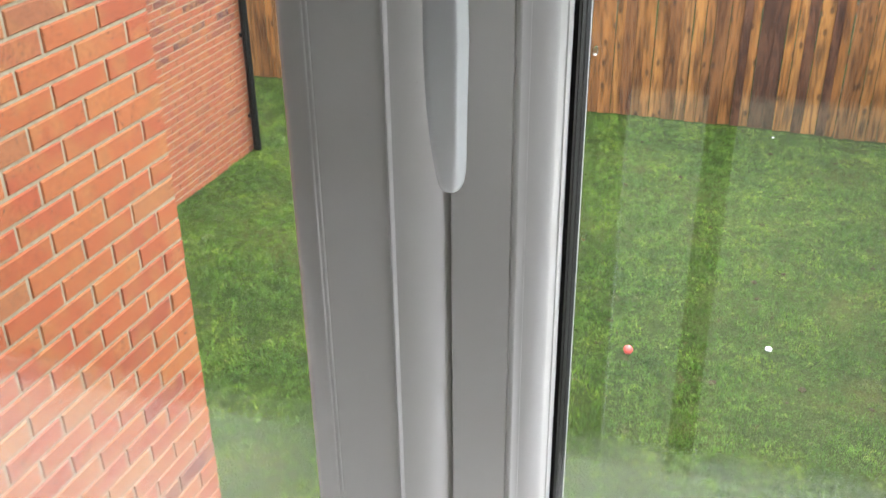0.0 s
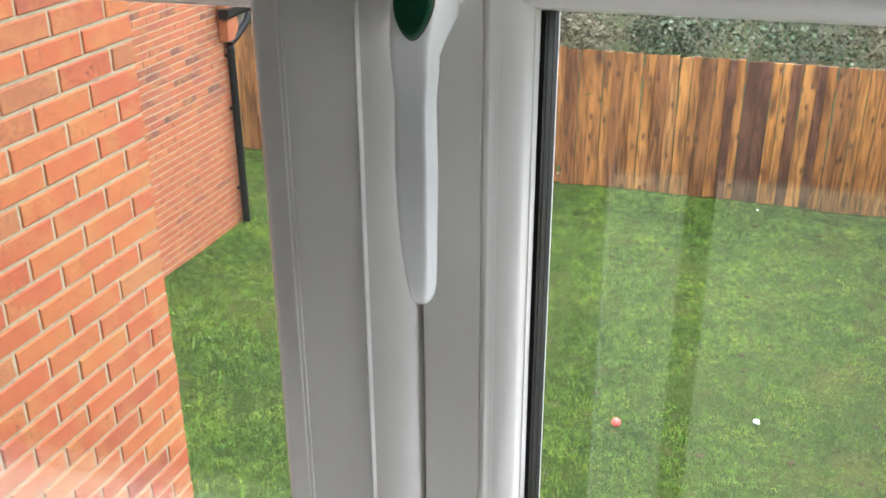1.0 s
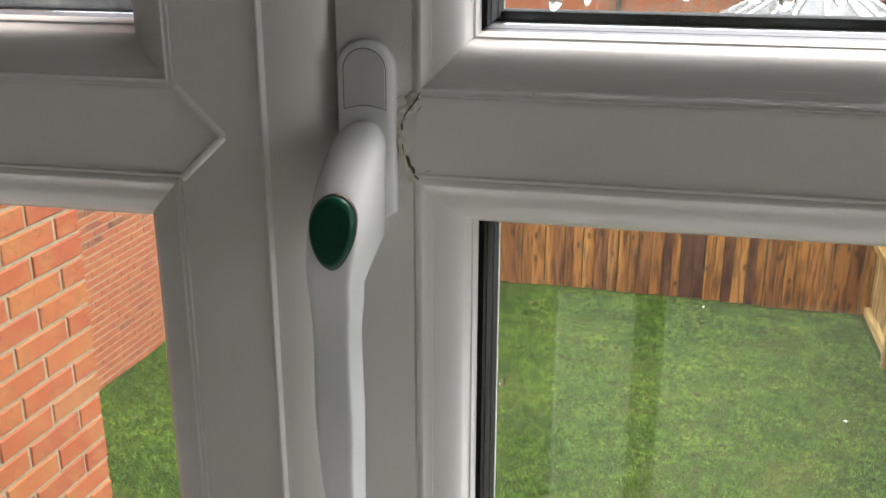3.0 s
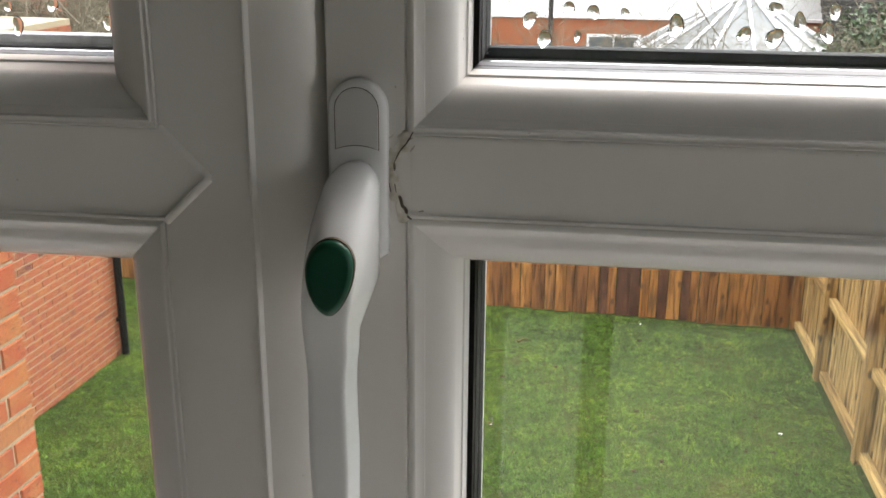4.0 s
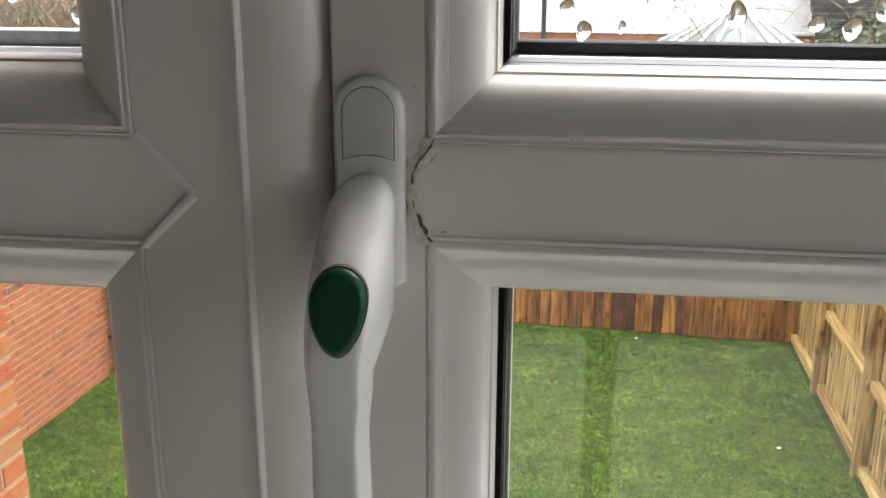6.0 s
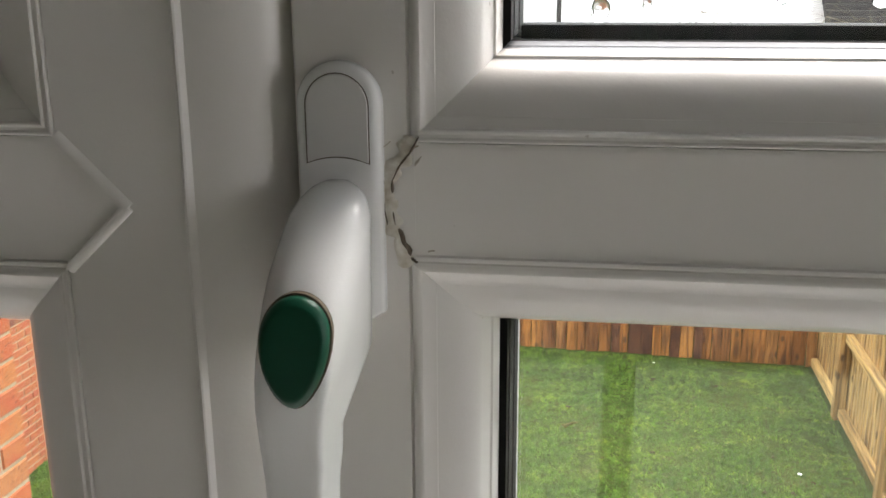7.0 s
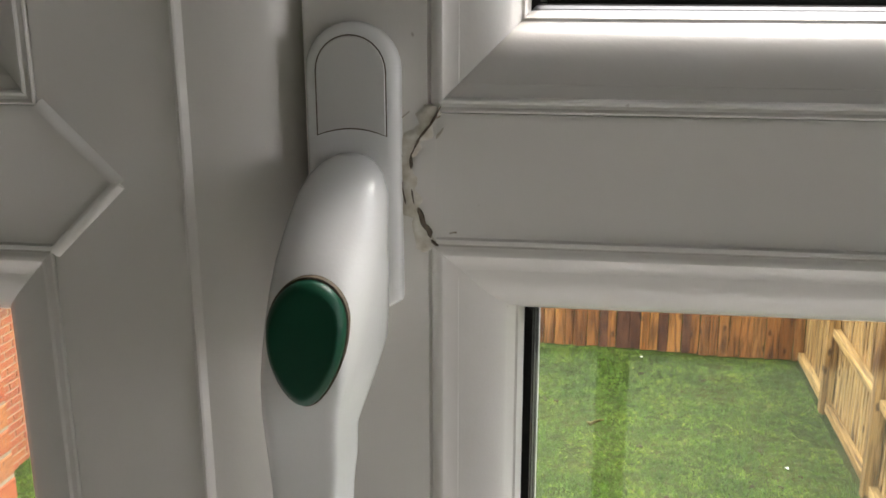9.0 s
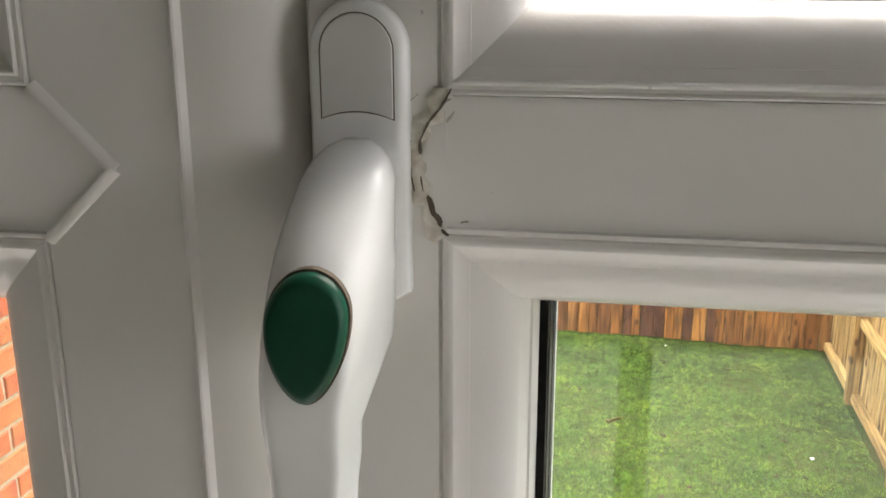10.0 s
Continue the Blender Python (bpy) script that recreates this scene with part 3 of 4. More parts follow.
def arch(half, zb, zt, n=14, sag=0.0):
    """Outline with a round top, in (x, z) about the handle's middle line."""
    zc = zt - half
    pts = []
    for i in range(9):
        u = i / 8 * 2 - 1
        pts.append((half * u, zb + sag * (1 - u * u)))
    for i in range(n + 1):
        a = math.pi * i / n
        pts.append((half * math.cos(a), zc + half * math.sin(a)))
    return pts


def stack(name, loops, mat, parent, label="", close=(True, True), angle=35):
    n = len(loops[0])
    verts = [p for lp in loops for p in lp]
    faces = [(k * n + i, k * n + (i + 1) % n, (k + 1) * n + (i + 1) % n, (k + 1) * n + i) for k in range(len(loops) - 1) for i in range(n)]
    if close[0]:
        faces.append(tuple(range(n)))
    if close[1]:
        faces.append(tuple(range((len(loops) - 1) * n, len(loops) * n)))
    return adopt(put(name, verts, faces, mat, None, label, True, angle), parent)


def plate_loop(inset, y, half=0.0107, zb=-0.0395, zt=0.0250, sag=-0.0040):
    return [(HX + x, y, z) for x, z in arch(half - inset, zb + inset, zt - inset, 16, sag)]


stack("base_plate", [plate_loop(0, D + 0.0003), plate_loop(0, D - 0.0026), plate_loop(0.0003, D - 0.0036), plate_loop(0.0009, D - 0.0043), plate_loop(0.0018, D - 0.0047), plate_loop(0.0028, D - 0.0048)], HANDLE, handle)
cap_z = -0.0008
stack("screw_cap", [[(HX + x, y, z) for x, z in arch(0.0107 - s, cap_z + s * 0.3, 0.0250 - s, 16, 0.0016)] for s, y in ((0.00290, D - 0.0044), (0.00290, D - 0.0049), (0.0031, D - 0.0051))], CAP, handle, "matt screw cover cap")
stack("cap_joint", [[(HX + x, y, z) for x, z in arch(0.0107 - s, cap_z + 0.00055, 0.0250 - s, 16, 0.0016)] for s, y in ((0.00262, D - 0.0042), (0.00262, D - 0.00488))], SHADOWGAP, handle, "dark joint round the cover cap")

# lever: stations (z, middle x, front y, back y, width)
STATIONS = [
    (-0.0040, 0.0080, -0.0010, 0.0040, 0.0060), (-0.0052, 0.0080, -0.0046, 0.0042, 0.0112), (-0.0074, 0.0079, -0.0090, 0.0043, 0.0156),
    (-0.0108, 0.0076, -0.0146, 0.0044, 0.0188), (-0.0147, 0.0072, -0.0200, 0.0045, 0.0203), (-0.0186, 0.0068, -0.0252, 0.0045, 0.0209),
    (-0.0225, 0.0064, -0.0296, 0.0045, 0.0209), (-0.0275, 0.0060, -0.0325, 0.0045, 0.0206), (-0.0330, 0.0056, -0.0338, 0.0045, 0.0203),
    (-0.0388, 0.0053, -0.0344, 0.0042, 0.0199), (-0.0442, 0.0051, -0.0347, 0.0030, 0.0196), (-0.0480, 0.0050, -0.0345, -0.0070, 0.0193),
    (-0.0515, 0.0049, -0.0340, -0.0165, 0.0190), (-0.0574, 0.0047, -0.0328, -0.0195, 0.0184), (-0.0650, 0.0046, -0.0316, -0.0192, 0.0177),
    (-0.0720, 0.0042, -0.0308, -0.0186, 0.0164), (-0.0790, 0.0040, -0.0309, -0.0182, 0.0160), (-0.0910, 0.0041, -0.0316, -0.0182, 0.0162), (-0.1055, 0.0043, -0.0320, -0.0186, 0.0167),
    (-0.1200, 0.0042, -0.0312, -0.0184, 0.0162), (-0.1340, 0.0039, -0.0295, -0.0168, 0.0152), (-0.1470, 0.0037, -0.0271, -0.0146, 0.0140),
    (-0.1590, 0.0036, -0.0245, -0.0121, 0.0130), (-0.1660, 0.0036, -0.0231, -0.0112, 0.0122), (-0.1708, 0.0036, -0.0220, -0.0112, 0.0106), (-0.1736, 0.0036, -0.0208, -0.0118, 0.0082), (-0.1748, 0.0036, -0.0190, -0.0132, 0.0046),
]


def lever_loop(z, cx, yf, yb, w, n=64):
    """A level slice: domed in the neck, flat-fronted with firm edges lower down; the neck widens to the base plate."""
    low = min(1.0, max(0.0, (-0.018 - z) / 0.024)) * (1.0 if z > -0.150 else max(0.35, 1 - (-0.150 - z) / 0.03))
    neck = w * 1.04 if z > -0.014 else w + (0.0215 - w) * min(1.0, (-0.014 - z) / 0.012) * min(1.0, max(0.0, (z + 0.0520) / 0.0085))
    ef, ex = 0.9 - 0.66 * low, 0.85 - 0.60 * low
    pts = []
    for i in range(n):
        a = 2 * math.pi * i / n
        c, s = math.cos(a), math.sin(a)
        x = math.copysign(abs(c) ** (ex if s < 0 else 0.8 - 0.45 * low), c) * w / 2
        y = math.copysign(abs(s) ** (ef if s < 0 else 0.9 - 0.4 * low), s)
        side = 1 + 0.15 * min(1.0, max(0.0, (-0.008 - z) / 0.020)) if x > 0 and neck > w else 1.0
        x *= 1 + (neck * side / w - 1) * min(1.0, max(0.0, (y + 0.8) / 1.1))
        if x > 0 and z < -0.040:      # the flank slopes back from a narrower front
            x *= 1 - 0.24 * min(1.0, (-0.040 - z) / 0.014) * min(1.0, max(0.0, (0.6 - y) / 1.4))
        pts.append((cx + x, (yf + yb) / 2 + y * (yb - yf) / 2, z))
    return pts


stack("lever", [lever_loop(*s) for s in STATIONS], HANDLE, handle, angle=60)


def lever_front(z):
    for a, b in zip(STATIONS, STATIONS[1:]):
        if b[0] <= z <= a[0]:
            u = (a[0] - z) / (a[0] - b[0])
            return a[2] + (b[2] - a[2]) * u, a[1] + (b[1] - a[1]) * u
    return STATIONS[-1][2], STATIONS[-1][1]


def teardrop(k, lift, n=40):
    """Egg outline, wide above and pointed below, following the lever's front."""
    pts = []
    zt, zb, half = -0.0222, -0.0482, 0.0081
    for i in range(n):
        a = 2 * math.pi * i / n
        v = math.sin(a)
        z = -0.0322 + (zt + 0.0322) * v if v > 0 else -0.0322 + (-0.0322 - zb) * v
        taper = 1.0 if v > 0 else (1 - 0.20 * v * v)
        x = half * math.cos(a) * taper
        zz = -0.0335 + (z + 0.0335) * k
        yf, cx = lever_front(zz)
        pts.append((cx + 0.0007 + x * k, min(yf, lever_front(-0.028)[0]) + lift if zz > -0.028 else yf + lift, zz))
    return pts


stack("button_recess", [teardrop(1.045, 0.0015), teardrop(1.045, -0.0002), teardrop(1.005, -0.0003)], SHADOWGAP, handle, "dark gap round the button")
stack("push_button", [teardrop(1.0, 0.002), teardrop(1.0, -0.0013), teardrop(0.97, -0.0021), teardrop(0.88, -0.0030), teardrop(0.84, -0.0032), teardrop(0.78, -0.0032)], GREEN, handle, "dark green plastic push button", angle=40)

# ---- rain drops and specks on the outer panes ----
def rain_drop(x, z, w, h, y, seed):
    rg = random.Random(seed)
    verts, faces, n, m = [], [], 14, 5
    for j in range(m):
        a = j / (m - 1) * math.pi / 2
        for i in range(n):
            t = 2 * math.pi * i / n
            r = math.cos(a)
            wob = 1 + 0.12 * math.sin(2 * t + seed) + 0.08 * math.sin(3 * t + seed * 1.7)
            verts.append((x + w / 2 * r * math.cos(t) * wob, y + 0.28 * w * math.sin(a) * (1.0 if math.sin(t) > 0 else 1.15), z + h / 2 * r * math.sin(t) * wob))
    for j in range(m - 1):
        for i in range(n):
            faces.append((j * n + i, j * n + (i + 1) % n, (j + 1) * n + (i + 1) % n, (j + 1) * n + i))
    faces.append(tuple(range(n)))
    ob = put("rain_drop", verts, faces, DROP, None, "", True, 80)
    ob.visible_shadow = False
    return tagged(ob, "large clear raindrop clinging to the window glass", "raindrop", "raindrops on the glass")


YO_R, YO_L = D + 0.0205 + 0.0251, 0.0205 + 0.0251
for i, (x, z, w, h) in enumerate([(0.0654, 0.0418, 0.0052, 0.0066), (0.0713, 0.0347, 0.0050, 0.0076), (0.0804, 0.0470, 0.0040, 0.0042), (0.0897, 0.0451, 0.0048, 0.0056), (0.1014, 0.0449, 0.0036, 0.0038), (0.1207, 0.0405, 0.0066, 0.0084),
                                  (0.1460, 0.0379, 0.0058, 0.0056), (0.1571, 0.0367, 0.0062, 0.0082), (0.1563, 0.0474, 0.0050, 0.0060), (0.1657, 0.0425, 0.0046, 0.0084), (0.1757, 0.0392, 0.0060, 0.0080), (0.1778, 0.0468, 0.0050, 0.0056), (0.0839, 0.0360, 0.0028, 0.0044)]):
    rain_drop(x, z, w, h, YO_R, i)
for i, (x, z, w, h) in enumerate([(-0.1401, 0.0363, 0.0052, 0.0074), (-0.1241, 0.0451, 0.0050, 0.0056), (-0.1432, 0.0439, 0.0034, 0.0046), (-0.1017, 0.0385, 0.0036, 0.0070)]):
    rain_drop(x, z, w, h, YO_L, 30 + i)
for i, z in enumerate((-0.1310, -0.2285, -0.3150)):
    rain_drop(0.0538, z, 0.0026, 0.0046, YO_R, 50 + i)
# a bit of dead twig stuck to the wet glass
twig_pts = [(0.0640, -0.0922), (0.0652, -0.0928), (0.0664, -0.0920), (0.0676, -0.0915), (0.0690, -0.0912)]
tv, tf = [], []
for i, (x, z) in enumerate(twig_pts):
    rr = (0.0002, 0.0006, 0.0005, 0.0004, 0.00015)[i]
    for k in range(6):
        a = k * math.pi / 3
        tv.append((x, YO_R + 0.0006 + rr * math.cos(a), z + rr * math.sin(a)))
for i in range(len(twig_pts) - 1):
    for k in range(6):
        tf.append((i * 6 + k, i * 6 + (k + 1) % 6, i * 6 + 6 + (k + 1) % 6, i * 6 + 6 + k))
tf += [tuple(range(6)), tuple(range(24, 30))]
tagged(put("twig", tv, tf, TWIG), "tiny dead brown twig stuck to the window glass", "twig")

# ---- garden ----
def back_line(x):
    return 11.09 - 0.055 * x


FX = 2.62   # line of the side fence
rg = np.random.default_rng(4)
# lawn as one sheet to the horizon
xs = np.concatenate([[-400, -120, -40, -15], np.linspace(-7, 5, 61), [15, 40, 120, 400]])
ys = np.concatenate([[-200, -40, -8], np.linspace(0, 13, 66), [22, 45, 120, 500]])
gv, gf = [], []
for yy in ys:
    for xx in xs:
        inside = -7 < xx < 5 and 0 < yy < 13
        gv.append((xx, yy, GROUND + (0.035 * noise.noise(Vector((xx * 0.9, yy * 0.9, 3.1))) + 0.012 * noise.noise(Vector((xx * 4, yy * 4, 1.0))) if inside else 0)))
nx = len(xs)
for j in range(len(ys) - 1):
    for i in range(nx - 1):
        gf.append((j * nx + i, j * nx + i + 1, (j + 1) * nx + i + 1, (j + 1) * nx + i))
me = bpy.data.meshes.new("ground")
me.from_pydata(gv, [], gf)
me.materials.append(LAWN)
finish(me, 60)
tagged(new("ground", me), "patchy mown lawn, green with yellow and worn spots", "lawn", kind="structure")


def ground_z(x, y):
    return GROUND + 0.035 * noise.noise(Vector((x * 0.9, y * 0.9, 3.1))) + 0.012 * noise.noise(Vector((x * 4, y * 4, 1.0)))


def blades(name, n, x0, x1, y0, y1, hmin, hmax, wid):
    """Grass as narrow triangles, thicker where the turf is lush."""
    verts, faces = [], []
    px, py = rg.uniform(x0, x1, n), rg.uniform(y0, y1, n)
    an, ht, ln = rg.uniform(0, 6.283, n), rg.uniform(hmin, hmax, n), rg.uniform(0.2, 1.1, n)
    k = 0
    for x, y, a, h, q in zip(px, py, an, ht, ln):
        if y > back_line(x) - 0.05 or x > FX - 0.05:
            continue
        lush = noise.noise(Vector((x * 1.6, y * 1.6, 7.0))) + 0.6 * noise.noise(Vector((x * 5, y * 5, 2.0)))
        h *= max(0.25, 0.75 + 0.6 * lush + 0.9 * noise.noise(Vector((x * 14, y * 14, 5.0))))
        z = ground_z(x, y)
        c, s = math.cos(a), math.sin(a)
        verts += [(x - s * wid, y + c * wid, z), (x + s * wid, y - c * wid, z), (x + c * h * q, y + s * h * q, z + h)]
        faces.append((k, k + 1, k + 2))
        k += 3
    m = bpy.data.meshes.new(name)
    m.from_pydata(verts, [], faces)
    m.materials.append(BLADE)
    return tagged(new(name, m), "short green grass blades with yellow tips", "grass", kind="stuff")


blades("grass", 560000, -5.2, 2.6, 3.3, 11.4, 0.012, 0.034, 0.0029)
blades("grass", 50000, -8.2, -5.2, 8.4, 11.4, 0.012, 0.034, 0.0034)


# brick walls ------------------------------------------------------------
def brick_mesh(length, depth, height, mat, seed):
    """One brick with slightly uneven arrises, its face towards local -y... length along x."""
    r = random.Random(seed)
    e = 0.004
    v = []
    for x, sx in ((0, 1), (length, -1)):
        for z, sz in ((0, 1), (height, -1)):
            j = lambda: r.uniform(-0.0012, 0.0012)
            v += [(x + j(), 0.0 + e, z + j()), (x + sx * e + j(), 0.0 + j() * 0.5, z + sz * e + j()), (x, depth, z)]
    f = [(1, 4, 10, 7), (0, 1, 7, 6), (3, 9, 10, 4), (0, 3, 4, 1), (6, 7, 10, 9), (0, 6, 8, 2), (3, 5, 11, 9), (0, 2, 5, 3), (6, 9, 11, 8), (2, 8, 11, 5)]
    m = bpy.data.meshes.new("brick")
    m.from_pydata(v, [], f)
    b = bmesh.new()
    b.from_mesh(m)
    bmesh.ops.recalc_face_normals(b, faces=b.faces)
    b.to_mesh(m)
    b.free()
    m.materials.append(mat)
    return m


def lay_wall(parent, origin, heading, length, z0, z1, phase, mats, near=None, seed=1):
    """Stretcher bond from a corner: the wall runs along heading (degrees) up to the corner, its face on local -y.
    near: (length, z0, z1) of the stretch whose bricks are parts; all others are joined."""
    turn = Matrix.Translation(origin) @ Matrix.Rotation(radians(heading), 4, "Z")
    r = random.Random(seed)
    shapes = {(k, i): brick_mesh(w, 0.03, 0.065, mats[0], 10 * i + k) for k, w in enumerate((0.215, 0.1025)) for i in range(4)}
    jv, jf = [], []
    row = 0
    z = phase
    while z > z0:
        z -= 0.075
        row += 1
        if z + 0.075 > z1 + 0.075:
            continue
        x, first = 0.0, True
        while x < length:
            short = first and row % 2 == 0
            first = False
            w = 0.1025 if short else 0.215
            m = shapes[(1 if short else 0, r.randrange(4))]
            mt = turn @ Matrix.Translation((-x - w, r.uniform(-0.0012, 0.0012), z - origin[2] + 0.005))
            if near and x < near[0] and near[1] < z < near[2]:
                ob = new("brick", m)
                ob.parent = parent
                ob.matrix_local = parent.matrix_basis.inverted() @ mt
            else:
                k = len(jv)
                jv += [mt @ v.co for v in m.vertices]
                jf += [tuple(k + q for q in p.vertices) for p in m.polygons]
            x += w + 0.010
    if jf:
        m = bpy.data.meshes.new("brickwork")
        m.from_pydata(jv, [], jf)
        m.materials.append(mats[1])
        ob = tagged(new("brickwork", m), kind="stuff")
        ob.parent = parent
        ob.matrix_parent_inverse = parent.matrix_basis.inverted()


def wall_core(name, origin, heading, length, thick, z0, z1, label):
    core = part(name, box_bm(bmesh.new(), (-length, 0.005, z0), (0.0, thick, z1)), MORTAR, None, "", False)
    core.matrix_basis = Matrix.Translation((origin[0], origin[1], 0)) @ Matrix.Rotation(radians(heading), 4, "Z")
    return tagged(core, label, "brick wall", kind="structure")


# house wing beside the window: its corner stands out into the garden
HEAD = 84.8     # the walls run out from the house; bricks are laid back from the far corner
NC = (-1.485, 2.185)
# its unseen upper part is carried up to block sky light from the left lawn
wing = wall_core("wall_wing", NC, HEAD, 2.0, 2.4, GROUND, 3.4, "orange brick house wing with pale mortar joints")

# low brick outbuilding further down the garden
FC = (-4.69, 9.28)
shed = wall_core("wall_outbuilding", FC, HEAD + 0.3, 4.6, 3.0, GROUND, -2.02, "red and brown brick outbuilding with black downpipe")

gable = wall_core("wall_outbuilding_upper", (FC[0] - 0.038, FC[1] - 0.43), HEAD + 0.3, 4.1, 3.0, -2.02, -0.9, "upper red brick wall of the outbuilding")

# black downpipe on the outbuilding
pipe = thing("downpipe", (-4.66, 9.12, GROUND), "black plastic downpipe with wall clips on brick", "drainpipe")


def tube(name, pts, radius, mat, parent=None, n=10, label="", taper=1.0):
    verts, faces = [], []
    for i, p in enumerate(pts):
        a, b = Vector(pts[max(i - 1, 0)]), Vector(pts[min(i + 1, len(pts) - 1)])
        d = (b - a).normalized()
        u = d.orthogonal().normalized() if abs(d.z) > 0.9 else Vector((0, 0, 1)).cross(d).normalized()
        w = d.cross(u)
        rr = radius * (1 + (taper - 1) * i / max(1, len(pts) - 1))
        for k in range(n):
            t = 2 * math.pi * k / n
            verts.append(Vector(p) + (u * math.cos(t) + w * math.sin(t)) * rr)
    for i in range(len(pts) - 1):
        for k in range(n):
            faces.append((i * n + k, i * n + (k + 1) % n, (i + 1) * n + (k + 1) % n, (i + 1) * n + k))
    faces += [tuple(range(n)), tuple(range((len(pts) - 1) * n, len(pts) * n))]
    ob = put(name, verts, faces, mat, None, label, True, 50)
    return adopt(ob, parent) if parent else ob


PX, PY = -4.645, 9.13
tube("pipe_run", [(PX, PY, GROUND + 0.02), (PX, PY, -2.50), (PX, PY, -2.46), (PX + 0.03, PY + 0.10, -2.40), (PX + 0.08, PY + 0.26, -2.28), (PX + 0.09, PY + 0.30, -2.20)], 0.042, PIPE_BLACK, pipe, 14)
for cz in (-4.05, -3.15, -2.58):
    box("pipe_clip", (PX - 0.055, PY - 0.045, cz - 0.02), (PX + 0.03, PY + 0.045, cz + 0.02), PIPE_BLACK, pipe, 0.008)
gutter = prism("gutter", [(-4.66, -2.17), (-4.66, -2.08), (-4.55, -2.08), (-4.55, -2.15), (-4.58, -2.19)], "y", 8.95, 9.75, PIPE_BLACK)
tagged(gutter, "black plastic gutter end over the downpipe", "gutter")
kneeler = box("brick_kneeler", (-4.70, 9.02, -2.42), (-4.60, 9.26, -1.9), BRICK_FAR, None, 0.006)
tagged(kneeler, "projecting red brick kneeler at the wall end", "brickwork")


# fences ------------------------------------------------------------------
def board_mesh(w, h, t, mat, seed, wane=0.0):
    """A sawn board, local x across, z up, slightly bowed and with worn edges."""
    r = random.Random(seed)
    b = bmesh.new()
    rows = 4
    loops = []
    for i in range(rows + 1):
        z = h * i / rows
        dx, tw = r.uniform(-0.0025, 0.0025), r.uniform(-0.003, 0.003)
        e = 0.005
        pr = [(-w / 2, e), (-w / 2 + e, 0), (w / 2 - e, 0), (w / 2, e), (w / 2, t), (-w / 2, t)]
        loops.append([b.verts.new((x + dx, y + tw * (x / w), z + (r.uniform(-0.006, 0.006) if i == rows else 0))) for x, y in pr])
    for a, c in zip(loops, loops[1:]):
        for k in range(6):
            b.faces.new((a[k], a[(k + 1) % 6], c[(k + 1) % 6], c[k]))
    b.faces.new(loops[0])
    b.faces.new(loops[-1])
    bmesh.ops.recalc_face_normals(b, faces=b.faces)
    m = bpy.data.meshes.new("board")
    b.to_mesh(m)
    b.free()
    m.materials.append(mat)
    return m


# stained closeboard fence along the back
back = thing("back_fence", (-1.0, back_line(-1.0), GROUND), "stained brown closeboard timber fence, weathered boards behind lawn", "fence")
WIDTHS = (0.110, 0.135, 0.095, 0.15, 0.12)
shapes = [board_mesh(w, 1.66, 0.016, STAINED, 40 + i) for i, w in enumerate(WIDTHS)]
dark_shapes = [board_mesh(w, 1.66, 0.016, STAINED_DARK, 60 + i) for i, w in enumerate(WIDTHS)]
DARK_BOARDS = ((-2.62, -2.50), (-3.6, -3.45), (-4.8, -4.7), (-6.1, -6.0), (0.43, 0.53), (0.60, 0.80), (1.07, 1.17), (1.37, 1.46))   # stretches of dark boards
r = random.Random(11)
x, i = -8.2, 0
while x < FX + 0.3:
    s = r.randrange(5)
    for a, b in DARK_BOARDS:       # the narrow board starts where a dark stretch does
        if x < a - 0.02 < x + WIDTHS[s]:
            s = 2
    w = WIDTHS[s]
    mid = x + w / 2
    ob = new("board", (dark_shapes if any(a < mid < b for a, b in DARK_BOARDS) else shapes)[s])
    ob.parent = back
    ob.matrix_local = Matrix.Translation(-back.location) @ Matrix.Translation((x + w / 2, back_line(x) + (0.017 if i % 2 else 0.0), GROUND - 0.01 + r.uniform(-0.008, 0.012))) @ Matrix.Rotation(radians(-3.15 + 5.0 + r.uniform(-2.5, 2.5)), 4, "Z") @ Matrix.Rotation(radians(r.uniform(-0.5, 0.5)), 4, "Y")
    x += w + 0.004
    i += 1
for z in (0.25, 0.85, 1.4):
    ob = prism("arris_rail", [(0.025, z), (0.075, z), (0.075, z + 0.07), (0.05, z + 0.09)], "x", -8.2, FX, STAINED, None)
    ob.data.transform(Matrix.Translation((0, 11.09, GROUND)) @ Matrix(((1, 0, 0, 0), (-0.055, 1, 0, 0), (0, 0, 1, 0), (0, 0, 0, 1))))
    adopt(ob, back)

# new pale timber fence along the side
side = thing("side_fence", (FX, 8.0, GROUND), "new pale timber fence with posts, rails and narrow slats", "fence")
slat_w = 0.070
slats = [board_mesh(slat_w, 1.92, 0.018, NEWWOOD, 70 + i) for i in range(5)]
r = random.Random(21)
y = 10.93
POSTS, RAILS = (9.60, 7.95, 6.30, 4.65), (0.04, 0.84, 1.58)
while y > 4.4:
    ob = new("slat", slats[r.randrange(5)])
    ob.parent = side
    ob.matrix_local = Matrix.Translation(-side.location) @ Matrix.Translation((FX + 0.065, y, GROUND + 0.06 + r.uniform(-0.008, 0.008))) @ Matrix.Rotation(radians(-90 + r.uniform(-1.5, 1.5)), 4, "Z")
    ob = new("slat", slats[r.randrange(5)])     # second row behind, over the gaps
    ob.parent = side
    ob.matrix_local = Matrix.Translation(-side.location) @ Matrix.Translation((FX + 0.165, y - slat_w / 2 - 0.013, GROUND + 0.06 + r.uniform(-0.008, 0.008))) @ Matrix.Rotation(radians(-90 + r.uniform(-1.5, 1.5)), 4, "Z")
    y -= slat_w + 0.026
